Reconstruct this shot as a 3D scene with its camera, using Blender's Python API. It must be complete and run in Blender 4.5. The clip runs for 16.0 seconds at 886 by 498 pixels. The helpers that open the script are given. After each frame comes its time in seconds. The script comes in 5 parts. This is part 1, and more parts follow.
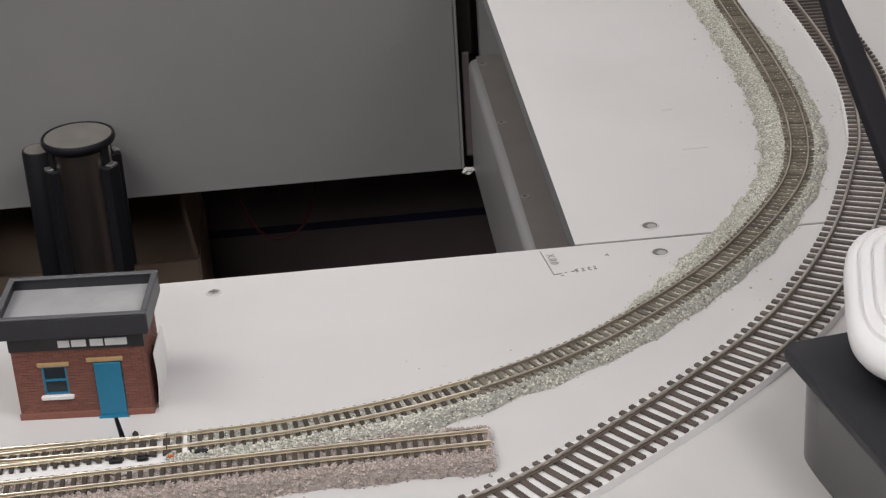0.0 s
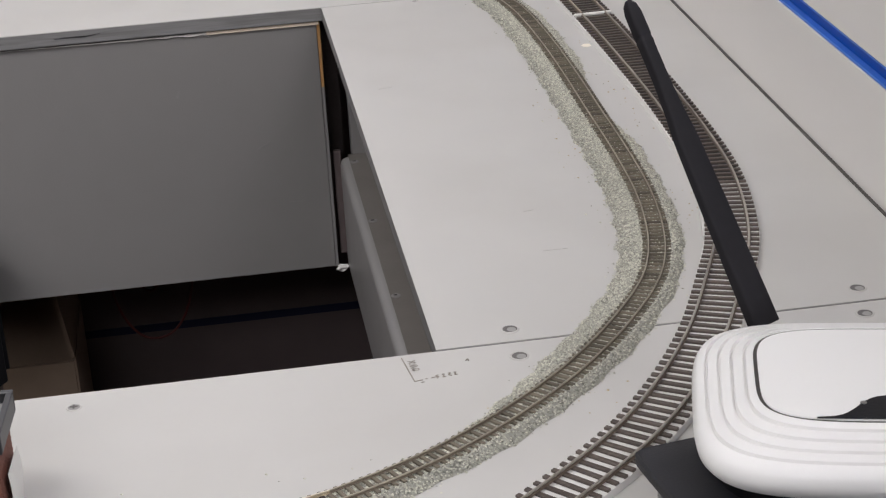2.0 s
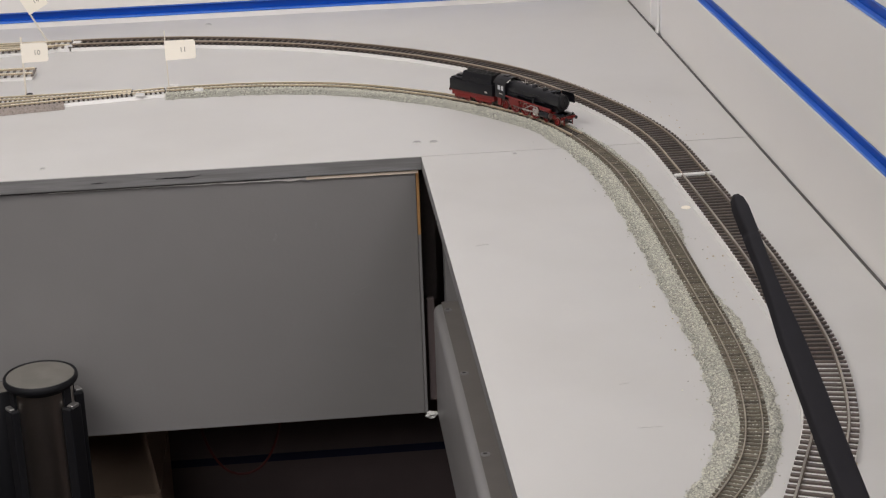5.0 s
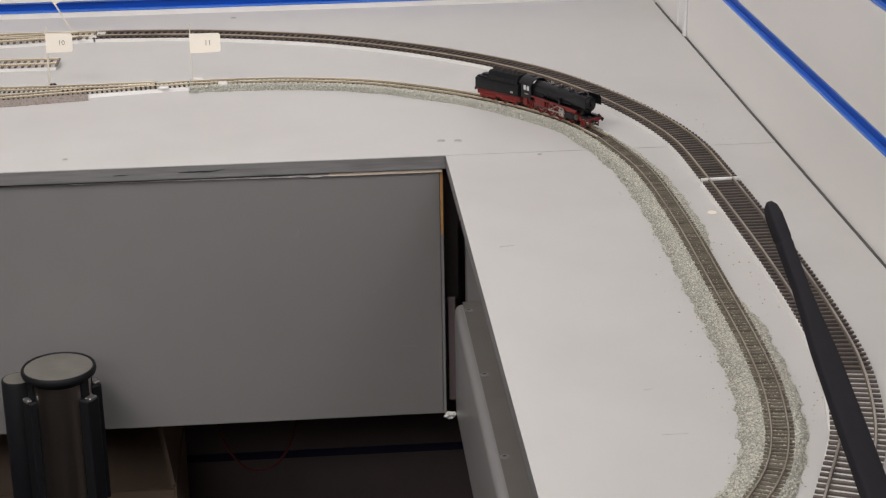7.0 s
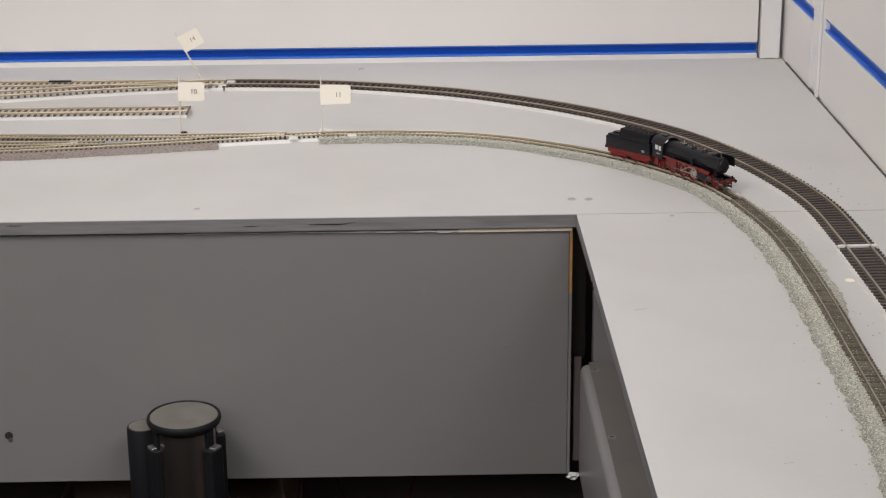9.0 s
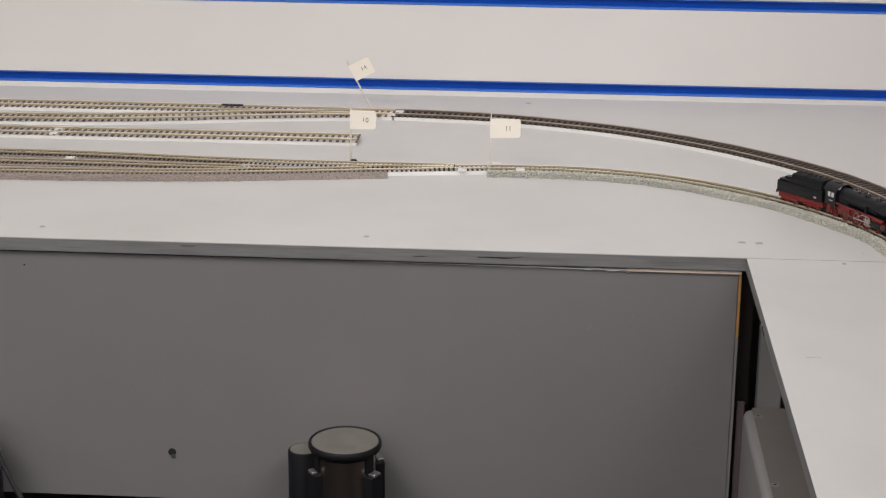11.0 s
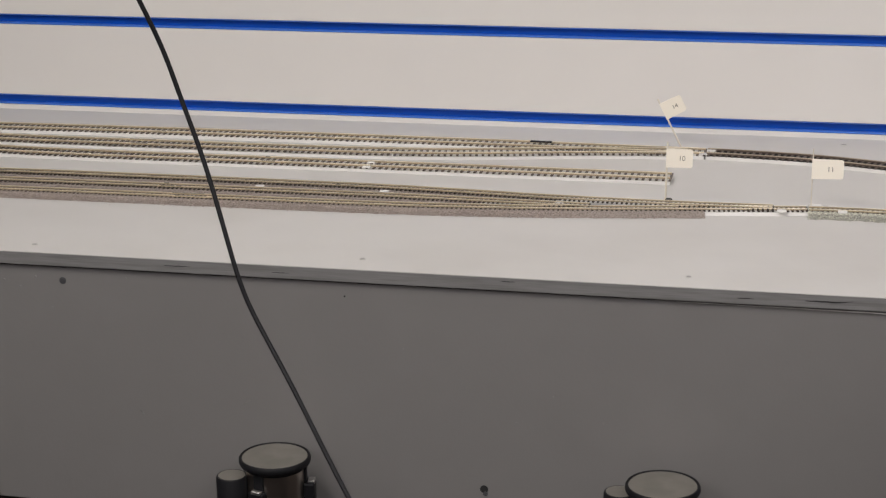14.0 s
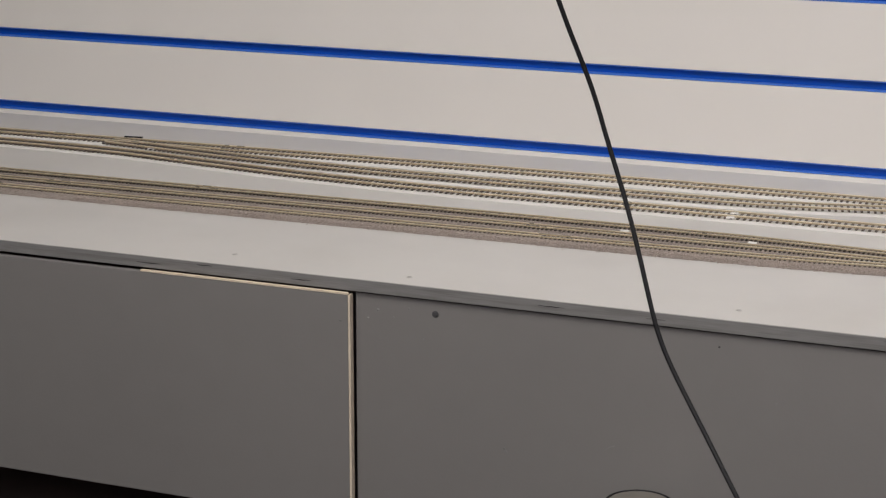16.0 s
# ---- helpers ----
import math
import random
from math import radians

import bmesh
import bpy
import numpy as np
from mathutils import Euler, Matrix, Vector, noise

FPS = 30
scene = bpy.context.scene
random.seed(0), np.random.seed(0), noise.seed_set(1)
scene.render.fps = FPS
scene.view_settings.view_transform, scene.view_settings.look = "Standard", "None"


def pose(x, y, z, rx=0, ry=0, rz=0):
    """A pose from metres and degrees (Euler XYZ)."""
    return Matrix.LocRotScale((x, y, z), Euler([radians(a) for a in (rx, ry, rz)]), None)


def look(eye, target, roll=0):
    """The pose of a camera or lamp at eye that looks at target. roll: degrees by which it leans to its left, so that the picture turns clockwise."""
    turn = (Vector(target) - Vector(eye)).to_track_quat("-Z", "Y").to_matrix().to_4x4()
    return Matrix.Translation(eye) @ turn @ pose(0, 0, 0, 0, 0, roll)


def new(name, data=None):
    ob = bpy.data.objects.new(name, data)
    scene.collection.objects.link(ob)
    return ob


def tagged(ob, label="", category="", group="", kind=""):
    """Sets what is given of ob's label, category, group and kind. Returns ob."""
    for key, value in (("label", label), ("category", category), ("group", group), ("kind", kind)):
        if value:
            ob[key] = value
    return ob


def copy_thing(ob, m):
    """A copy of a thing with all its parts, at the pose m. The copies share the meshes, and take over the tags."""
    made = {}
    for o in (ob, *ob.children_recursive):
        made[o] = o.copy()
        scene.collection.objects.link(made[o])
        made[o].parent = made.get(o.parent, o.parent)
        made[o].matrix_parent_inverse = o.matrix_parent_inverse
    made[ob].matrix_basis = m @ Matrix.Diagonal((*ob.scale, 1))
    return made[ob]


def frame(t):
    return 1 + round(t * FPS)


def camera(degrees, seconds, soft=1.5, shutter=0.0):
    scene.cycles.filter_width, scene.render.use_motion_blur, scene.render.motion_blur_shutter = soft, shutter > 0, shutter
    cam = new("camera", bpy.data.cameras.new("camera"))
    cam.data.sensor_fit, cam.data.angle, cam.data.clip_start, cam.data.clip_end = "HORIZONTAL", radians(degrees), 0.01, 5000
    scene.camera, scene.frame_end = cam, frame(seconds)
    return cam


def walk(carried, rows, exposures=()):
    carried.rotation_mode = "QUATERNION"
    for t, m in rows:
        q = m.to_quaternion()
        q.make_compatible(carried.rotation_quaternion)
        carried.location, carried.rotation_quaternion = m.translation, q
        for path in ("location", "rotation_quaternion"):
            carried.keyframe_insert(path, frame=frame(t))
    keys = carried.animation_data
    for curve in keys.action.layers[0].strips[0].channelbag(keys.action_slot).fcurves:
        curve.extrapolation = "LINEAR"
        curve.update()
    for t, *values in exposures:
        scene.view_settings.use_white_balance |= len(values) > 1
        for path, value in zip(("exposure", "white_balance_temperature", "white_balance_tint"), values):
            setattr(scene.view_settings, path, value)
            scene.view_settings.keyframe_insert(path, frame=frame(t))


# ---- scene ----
cam = camera(27.56, 16.0, soft=1.25)
PATH = [
    (0, (-0.1102, -1.3541, 0.3764), (0.0034, 0.4370, -0.5063), -3.58),
    (0.5, (-0.1028, -1.3569, 0.3797), (0.0737, 0.4403, -0.4798), -3.13),
    (1, (-0.0954, -1.3562, 0.3811), (0.1193, 0.4464, -0.4584), -3.46),
    (1.5, (-0.0933, -1.3559, 0.3841), (0.1395, 0.4502, -0.4428), -3.43),
    (2, (-0.0934, -1.3564, 0.3895), (0.1444, 0.4575, -0.4188), -3.22),
    (2.5, (-0.0936, -1.3563, 0.3909), (0.1462, 0.4631, -0.4042), -2.97),
    (3, (-0.0950, -1.3515, 0.3990), (0.1357, 0.4780, -0.3754), -2.50),
    (3.5, (-0.0994, -1.3463, 0.4143), (0.0886, 0.5069, -0.3139), -1.61),
    (4, (-0.0944, -1.3447, 0.4181), (0.0591, 0.5230, -0.2806), -2.36),
    (6.5, (-0.1000, -1.3311, 0.4140), (0.0453, 0.5415, -0.2732), -1.13),
    (7, (-0.1006, -1.3305, 0.4150), (0.0364, 0.5409, -0.2772), -0.99),
    (7.5, (-0.1000, -1.3296, 0.4154), (0.0307, 0.5420, -0.2775), -1.13),
    (8, (-0.1023, -1.3272, 0.4175), (0.0055, 0.5527, -0.2567), -1.08),
    (8.5, (-0.1108, -1.3228, 0.4199), (-0.0271, 0.5626, -0.2421), -0.82),
    (9, (-0.1208, -1.3183, 0.4211), (-0.0946, 0.5752, -0.2222), -0.57),
    (9.5, (-0.1303, -1.3174, 0.4210), (-0.1575, 0.5793, -0.2127), -0.21),
    (12, (-0.1500, -1.3225, 0.4241), (-0.3037, 0.5793, -0.1761), 0.63),
    (12.5, (-0.1579, -1.3210, 0.4237), (-0.3253, 0.5791, -0.1775), 0.61),
    (13, (-0.1728, -1.3127, 0.4210), (-0.4018, 0.5824, -0.1759), 0.24),
    (13.5, (-0.1851, -1.3111, 0.4182), (-0.5196, 0.5777, -0.1488), -0.51),
    (14, (-0.1968, -1.3087, 0.4143), (-0.6041, 0.5663, -0.1501), -0.59),
    (14.5, (-0.2114, -1.3125, 0.4138), (-0.6775, 0.5472, -0.1539), -0.29),
    (15, (-0.2300, -1.3214, 0.4136), (-0.7803, 0.5161, -0.1493), -0.14),
    (15.5, (-0.2577, -1.3219, 0.4130), (-0.8868, 0.4952, -0.1367), -0.01),
    (16, (-0.2783, -1.3280, 0.4119), (-0.9760, 0.4746, -0.1017), 0.18),
]
walk(cam, [(t, look(e, g, r)) for t, e, g, r in PATH],
     [(0, 0.05, 6340, 10), (1.5, 0.04, 6310, 10), (3, 0.0, 6380, 10), (4, 0.0, 6450, 10), (6.5, 0.03, 6500, 10), (9.5, 0.03, 6510, 10), (12, -0.05, 6480, 10), (14.5, -0.1, 6640, 10), (16, -0.04, 6630, 10)])

# ---- light: unseen lamps added below the ceiling, the stronger one towards the aisle ----
world = bpy.data.worlds.new("room_world")
scene.world = world
world.use_nodes = True
world.node_tree.nodes["Background"].inputs["Color"].default_value = (1.0, 0.96, 0.92, 1)
world.node_tree.nodes["Background"].inputs["Strength"].default_value = 0.25
scene.view_settings.exposure = 0.0


def unseen_lamp(x, y, z, sx, sy, watts, aim, spread=180, colour=(1.0, 0.96, 0.93)):
    """An unseen area lamp added as overhead light; spread: the angle in which it shines."""
    data = bpy.data.lights.new("unseen_lamp", "AREA")
    data.shape, data.size, data.size_y, data.energy, data.color, data.spread = "RECTANGLE", sx, sy, watts, colour, radians(spread)
    ob = new("unseen_lamp", data)
    ob.matrix_world = look((x, y, z), aim)
    return ob


unseen_lamp(-0.95, -0.85, 1.42, 1.2, 0.6, 11.9, (-0.25, 0.45, 0.05), 125)
unseen_lamp(0.62, -1.4, 1.42, 1.2, 0.6, 5.2, (-0.1, -0.55, 0.0), 85, (1.0, 0.965, 0.98))
# weak lamp added only to brighten the far right of the boards
unseen_lamp(-0.1, 0.2, 1.42, 1.2, 0.6, 1.25, (0.02, 0.3, 0.0), 90, (1.0, 0.965, 0.98))
unseen_lamp(-1.9, -2.3, 1.42, 1.2, 0.6, 4.8, (-0.9, 0.3, 0.0), 140)
unseen_lamp(-0.75, -2.6, 1.42, 1.2, 0.6, 7.0, (-0.15, 0.1, -0.1), 120, (1.0, 0.965, 0.99))
unseen_lamp(-2.7, -1.0, 1.42, 1.2, 0.6, 4.1, (-1.8, 0.4, 0.0), 150)

# ---- materials ----
def mat(name, colour, rough=0.6, metal=0.0, vary=0.08, scale=40.0, bump=0.1, bump_scale=None, stain=None, stain_scale=6.0,
        stain_amount=0.3, spec=0.5, coat=0.0, by_object=0.0, by_island=0.0, stretch=None):
    """A painted, metal or plastic surface: fine grain, a wider mottling, an optional stain colour and a fine relief."""
    m = bpy.data.materials.new(name)
    m.use_nodes = True
    n, l = m.node_tree.nodes, m.node_tree.links
    b = n["Principled BSDF"]
    b.inputs["Metallic"].default_value = metal
    b.inputs["Specular IOR Level"].default_value = spec
    b.inputs["Coat Weight"].default_value = coat
    co = n.new("ShaderNodeTexCoord")
    fine = n.new("ShaderNodeTexNoise")
    fine.inputs["Scale"].default_value, fine.inputs["Detail"].default_value = scale, 4
    wide = n.new("ShaderNodeTexNoise")
    wide.inputs["Scale"].default_value, wide.inputs["Detail"].default_value = stain_scale, 5
    src = co.outputs["Object"]
    if stretch:
        mp = n.new("ShaderNodeMapping")
        mp.inputs["Scale"].default_value = stretch
        l.new(src, mp.inputs["Vector"])
        src = mp.outputs["Vector"]
    for t in (fine, wide):
        l.new(src, t.inputs["Vector"])
    lo = [max(0, c * (1 - vary)) for c in colour]
    hi = [min(1, c * (1 + vary)) for c in colour]
    ramp = n.new("ShaderNodeMix")
    ramp.data_type = "RGBA"
    ramp.inputs[6].default_value, ramp.inputs[7].default_value = (*lo, 1), (*hi, 1)
    l.new(fine.outputs["Fac"], ramp.inputs[0])
    out = ramp.outputs[2]
    band = n.new("ShaderNodeMapRange")
    band.inputs["From Min"].default_value, band.inputs["From Max"].default_value = 0.48, 0.72
    band.inputs["To Max"].default_value = stain_amount if stain else vary * 2
    l.new(wide.outputs["Fac"], band.inputs["Value"])
    mix = n.new("ShaderNodeMix")
    mix.data_type = "RGBA"
    mix.inputs[7].default_value = (*(stain or lo), 1)
    l.new(band.outputs["Result"], mix.inputs[0])
    l.new(out, mix.inputs[6])
    out = mix.outputs[2]
    if by_object or by_island:
        src = n.new("ShaderNodeObjectInfo").outputs["Random"] if by_object else n.new("ShaderNodeNewGeometry").outputs["Random Per Island"]
        amount = by_object or by_island
        span = n.new("ShaderNodeMapRange")
        span.inputs["To Min"].default_value, span.inputs["To Max"].default_value = 1 - amount, 1 + amount
        l.new(src, span.inputs["Value"])
        hsv = n.new("ShaderNodeHueSaturation")
        l.new(span.outputs["Result"], hsv.inputs["Value"])
        l.new(out, hsv.inputs["Color"])
        out = hsv.outputs["Color"]
    l.new(out, b.inputs["Base Color"])
    rr = n.new("ShaderNodeMapRange")
    rr.inputs["To Min"].default_value, rr.inputs["To Max"].default_value = max(0.02, rough - 0.1), min(1, rough + 0.1)
    l.new(wide.outputs["Fac"], rr.inputs["Value"])
    l.new(rr.outputs["Result"], b.inputs["Roughness"])
    if bump:
        bt = n.new("ShaderNodeTexNoise")
        bt.inputs["Scale"].default_value, bt.inputs["Detail"].default_value = bump_scale or scale * 4, 3
        l.new(co.outputs["Object"], bt.inputs["Vector"])
        bn = n.new("ShaderNodeBump")
        bn.inputs["Strength"].default_value, bn.inputs["Distance"].default_value = bump, 0.001
        l.new(bt.outputs["Fac"], bn.inputs["Height"])
        l.new(bn.outputs["Normal"], b.inputs["Normal"])
    return m


M_BOARD = mat("white_board_paint", (0.61, 0.596, 0.573), 0.45, vary=0.025, scale=25, bump=0.06, stain=(0.53, 0.512, 0.484), stain_scale=5, stain_amount=0.5)
M_EDGE = mat("grey_edge_paint", (0.23, 0.225, 0.225), 0.5, vary=0.28, scale=40, bump=0.25, stain=(0.12, 0.115, 0.11), stain_scale=12, stain_amount=0.6, stretch=(1, 1, 22))
M_PANEL = mat("grey_panel_paint", (0.235, 0.225, 0.222), 0.42, vary=0.04, scale=30, bump=0.12, bump_scale=260, stain=(0.2, 0.19, 0.188), stain_scale=3.5)
M_BEAM = mat("light_grey_beam_paint", (0.30, 0.29, 0.285), 0.34, vary=0.05, scale=30, bump=0.1, bump_scale=260, stain=(0.25, 0.24, 0.235), stain_scale=9)
M_BEAMTOP = mat("dark_brown_grey_paint", (0.185, 0.168, 0.155), 0.5, vary=0.08, scale=60, bump=0.12, stain=(0.14, 0.125, 0.115), stain_scale=14)
M_WOOD = mat("raw_plywood", (0.5, 0.27, 0.1), 0.7, vary=0.25, scale=120, bump=0.3)
M_PALEWOOD = mat("pale_cut_wood", (0.76, 0.65, 0.52), 0.7, vary=0.2, scale=120, bump=0.3)
M_WALL = mat("white_wall_board", (0.79, 0.765, 0.74), 0.4, vary=0.02, scale=14, bump=0.04, stain=(0.75, 0.725, 0.70), stain_scale=4)
M_TRIM = mat("white_plastic_trim", (0.8, 0.79, 0.78), 0.35, vary=0.02, bump=0.03)
M_BLUE = mat("blue_slat_insert", (0.003, 0.08, 0.46), 0.35, vary=0.1, scale=50, bump=0.03, spec=0.25)
M_BLUELIP = mat("light_blue_lip", (0.06, 0.2, 0.72), 0.35, vary=0.1, bump=0.03)
M_FLOOR = mat("dark_carpet", (0.1, 0.08, 0.075), 0.95, vary=0.4, scale=400, bump=0.6)
M_UNDER = mat("dark_brown_grey_board", (0.13, 0.1, 0.098), 0.8, vary=0.2, scale=20, bump=0.1)
M_CEIL = mat("ceiling_paint", (0.75, 0.74, 0.72), 0.8, bump=0.05)
M_ROOM = mat("room_wall_paint", (0.5, 0.48, 0.46), 0.8, bump=0.05)
M_NSIDE = mat("tarnished_rail_side", (0.55, 0.46, 0.32), 0.42, metal=0.6, vary=0.15, scale=60, bump=0.0)
M_HOSIDE = mat("rusty_rail_side", (0.15, 0.115, 0.09), 0.55, metal=0.3, vary=0.2, scale=60, bump=0.0)
M_NRAIL = mat("nickel_rail", (0.95, 0.87, 0.71), 0.3, metal=0.7, vary=0.05, scale=60, bump=0.0, stain=(0.62, 0.5, 0.35), stain_scale=14, stain_amount=0.3)
M_NDULL = mat("dull_nickel_rail", (0.46, 0.41, 0.33), 0.4, metal=0.6, vary=0.12, scale=60, bump=0.0, stain=(0.22, 0.18, 0.14), stain_scale=16, stain_amount=0.5)
M_NDSIDE = mat("dirty_rail_side", (0.16, 0.13, 0.095), 0.6, metal=0.2, vary=0.15, scale=60, bump=0.0)
M_HORAIL = mat("weathered_rail", (0.56, 0.52, 0.46), 0.34, metal=0.8, vary=0.12, scale=80, bump=0.0, stain=(0.19, 0.15, 0.13), stain_scale=18, stain_amount=0.6)
M_HOMID = mat("tan_weathered_rail", (0.58, 0.5, 0.4), 0.34, metal=0.8, vary=0.12, scale=80, bump=0.0, stain=(0.3, 0.24, 0.18), stain_scale=14, stain_amount=0.6)
M_HOSLEEP = mat("brown_sleeper", (0.095, 0.074, 0.062), 0.42, vary=0.2, scale=150, bump=0.3, by_object=0.25)
M_GAPSTRIP = mat("dark_gap_strip", (0.011, 0.009, 0.008), 0.8, vary=0.2, scale=200, bump=0.2)
M_NDUSTY = mat("dusty_sleeper", (0.16, 0.138, 0.105), 0.8, vary=0.3, scale=300, bump=0.3, by_object=0.3)
M_NSLEEP = mat("dark_sleeper", (0.06, 0.047, 0.037), 0.7, vary=0.3, scale=300, bump=0.3, by_object=0.3)
M_FOAM = mat("white_foam_underlay", (0.77, 0.755, 0.73), 0.8, vary=0.05, scale=80, bump=0.25)
M_BALLAST = mat("grey_green_ballast", (0.46, 0.455, 0.40), 0.9, vary=0.3, scale=900, bump=1.0, stain=(0.13, 0.125, 0.105), stain_scale=620, stain_amount=0.9)
M_GRAIN = mat("ballast_grain", (0.56, 0.55, 0.47), 0.9, vary=0.2, scale=700, bump=0.2, by_island=0.38)
M_BALLAST2 = mat("brown_grey_ballast", (0.44, 0.375, 0.335), 0.9, vary=0.3, scale=900, bump=1.0, stain=(0.15, 0.13, 0.115), stain_scale=620, stain_amount=0.85)
M_GRAIN2 = mat("brown_ballast_grain", (0.43, 0.36, 0.32), 0.9, vary=0.2, scale=700, bump=0.2, by_island=0.4)
M_CHIP = mat("bare_white_chip", (0.6, 0.58, 0.55), 0.8, vary=0.15, scale=300, bump=0.4)
M_SCUFF = mat("grey_scuff", (0.6, 0.585, 0.565), 0.6, vary=0.1, scale=300, bump=0.1)
M_SCRATCH = mat("scratched_paint", (0.255, 0.245, 0.24), 0.6, vary=0.2, scale=300, bump=0.2)
M_BLACKPL = mat("matt_black_plastic", (0.008, 0.008, 0.010), 0.55, spec=0.35, vary=0.1, scale=200, bump=0.1)
M_ANT = mat("dull_black_rubber", (0.022, 0.021, 0.024), 0.75, spec=0.12, vary=0.1, scale=200, bump=0.05)
M_LID = mat("charcoal_lid", (0.019, 0.019, 0.023), 0.55, vary=0.08, scale=200, bump=0.12)
M_BOX = mat("glossy_grey_case", (0.07, 0.068, 0.066), 0.12, vary=0.04, bump=0.0)
M_ROUTER = mat("white_router_plastic", (0.93, 0.92, 0.905), 0.32, vary=0.01, bump=0.02)
M_GROOVE = mat("dark_seam_and_gap_shade", (0.06, 0.055, 0.05), 0.5, bump=0.0)
M_STEEL = mat("brushed_steel", (0.55, 0.5, 0.45), 0.3, metal=1.0, vary=0.08, scale=30, bump=0.06)
M_CAP = mat("worn_silver_cap", (0.23, 0.215, 0.19), 0.5, metal=0.3, vary=0.15, scale=60, bump=0.1, stain=(0.13, 0.13, 0.115), stain_scale=40)
M_BOWL = mat("grey_hole_bowl", (0.36, 0.35, 0.34), 0.6, bump=0.1)
M_DEEP = mat("deep_screw_bowl", (0.16, 0.15, 0.145), 0.8, vary=0.25, scale=200, bump=0.2)
M_SCREW = mat("zinc_screw", (0.42, 0.41, 0.4), 0.4, metal=0.9, vary=0.2, bump=0.1)
M_DARKHOLE = mat("dark_hole", (0.02, 0.02, 0.02), 0.9, bump=0.0)
M_CABLE = mat("black_cable_sheath", (0.012, 0.012, 0.014), 0.55, spec=0.25, vary=0.1, bump=0.05)
M_PAPER = mat("cream_paper", (0.96, 0.90, 0.79), 0.8, vary=0.03, bump=0.05)
M_PIN = mat("pale_pin", (0.75, 0.7, 0.6), 0.6, bump=0.0)
M_FAINT = mat("faded_ink", (0.3, 0.27, 0.23), 0.8, bump=0.0)
M_CARD = mat("brown_cardboard", (0.3, 0.22, 0.16), 0.85, vary=0.1, scale=60, bump=0.1)
M_RED = mat("loco_red", (0.18, 0.013, 0.01), 0.4, vary=0.15, scale=200, bump=0.05)
M_LBLACK = mat("loco_black", (0.006, 0.006, 0.008), 0.36, spec=0.4, vary=0.2, scale=200, bump=0.08)
M_COAL = mat("coal", (0.012, 0.012, 0.012), 0.5, vary=0.4, scale=900, bump=1.0)
M_LROD = mat("dull_rod_steel", (0.15, 0.11, 0.10), 0.45, metal=0.5, bump=0.05)
M_LGLASS = mat("pale_cab_window", (0.62, 0.63, 0.64), 0.2, bump=0.0)
M_LSTEEL = mat("loco_rod_steel", (0.55, 0.52, 0.48), 0.3, metal=0.9, bump=0.05)
M_BRICK = mat("model_brick", (0.2, 0.078, 0.056), 0.75, vary=0.2, scale=500, bump=0.2, by_object=0.18)
M_MORTAR = mat("model_mortar", (0.25, 0.125, 0.09), 0.8, vary=0.2, scale=300, bump=0.2)
M_FASCIA = mat("dark_grey_fascia", (0.022, 0.022, 0.026), 0.45, vary=0.1, scale=150, bump=0.1)
M_ROOF = mat("grey_roof_card", (0.33, 0.33, 0.325), 0.5, vary=0.15, scale=90, bump=0.1, stain=(0.5, 0.49, 0.48), stain_scale=60, stain_amount=0.4)
M_RIM = mat("light_grey_rim", (0.075, 0.075, 0.08), 0.45, vary=0.1, bump=0.05)
M_DOOR = mat("teal_door", (0.015, 0.17, 0.29), 0.45, vary=0.06, scale=120, bump=0.05)
M_STONE = mat("tan_lintel", (0.47, 0.31, 0.14), 0.7, vary=0.1, bump=0.1)
M_SILL = mat("white_sill", (0.75, 0.74, 0.72), 0.5, bump=0.05)
M_PANE = mat("dark_window_pane", (0.02, 0.03, 0.035), 0.08, bump=0.0)
M_WIRE = mat("red_wire", (0.09, 0.012, 0.01), 0.5, bump=0.0)
M_ORANGE = mat("orange_dot", (0.6, 0.12, 0.02), 0.5, bump=0.0)
M_DARKBLUE = mat("dark_blue_tape", (0.004, 0.007, 0.035), 0.6, bump=0.05)

# ---- builders ----
def mesh(name, verts, faces, material, smooth=False):
    me = bpy.data.meshes.new(name)
    me.from_pydata([tuple(v) for v in verts], [], faces)
    if material:
        me.materials.append(material)
    if smooth:
        me.polygons.foreach_set("use_smooth", [True] * len(me.polygons))
    me.update()
    return me


def under(ob, parent):
    ob.parent = parent
    return ob


def part(name, bm, material, parent, label="", smooth=False):
    """Links a bmesh as one mesh object under a thing or a part."""
    me = bpy.data.meshes.new(name)
    bm.normal_update()
    bm.to_mesh(me)
    bm.free()
    me.materials.append(material)
    if smooth:
        me.polygons.foreach_set("use_smooth", [True] * len(me.polygons))
        me.set_sharp_from_angle(angle=radians(38))
    ob = new(name, me)
    if parent:
        ob.parent = parent
    return tagged(ob, label)


def thing(name, label, category, m=None, group="", kind=""):
    ob = new(name)
    ob.empty_display_size = 0.01
    if m is not None:
        ob.matrix_world = m
    return tagged(ob, label, category, group, kind)


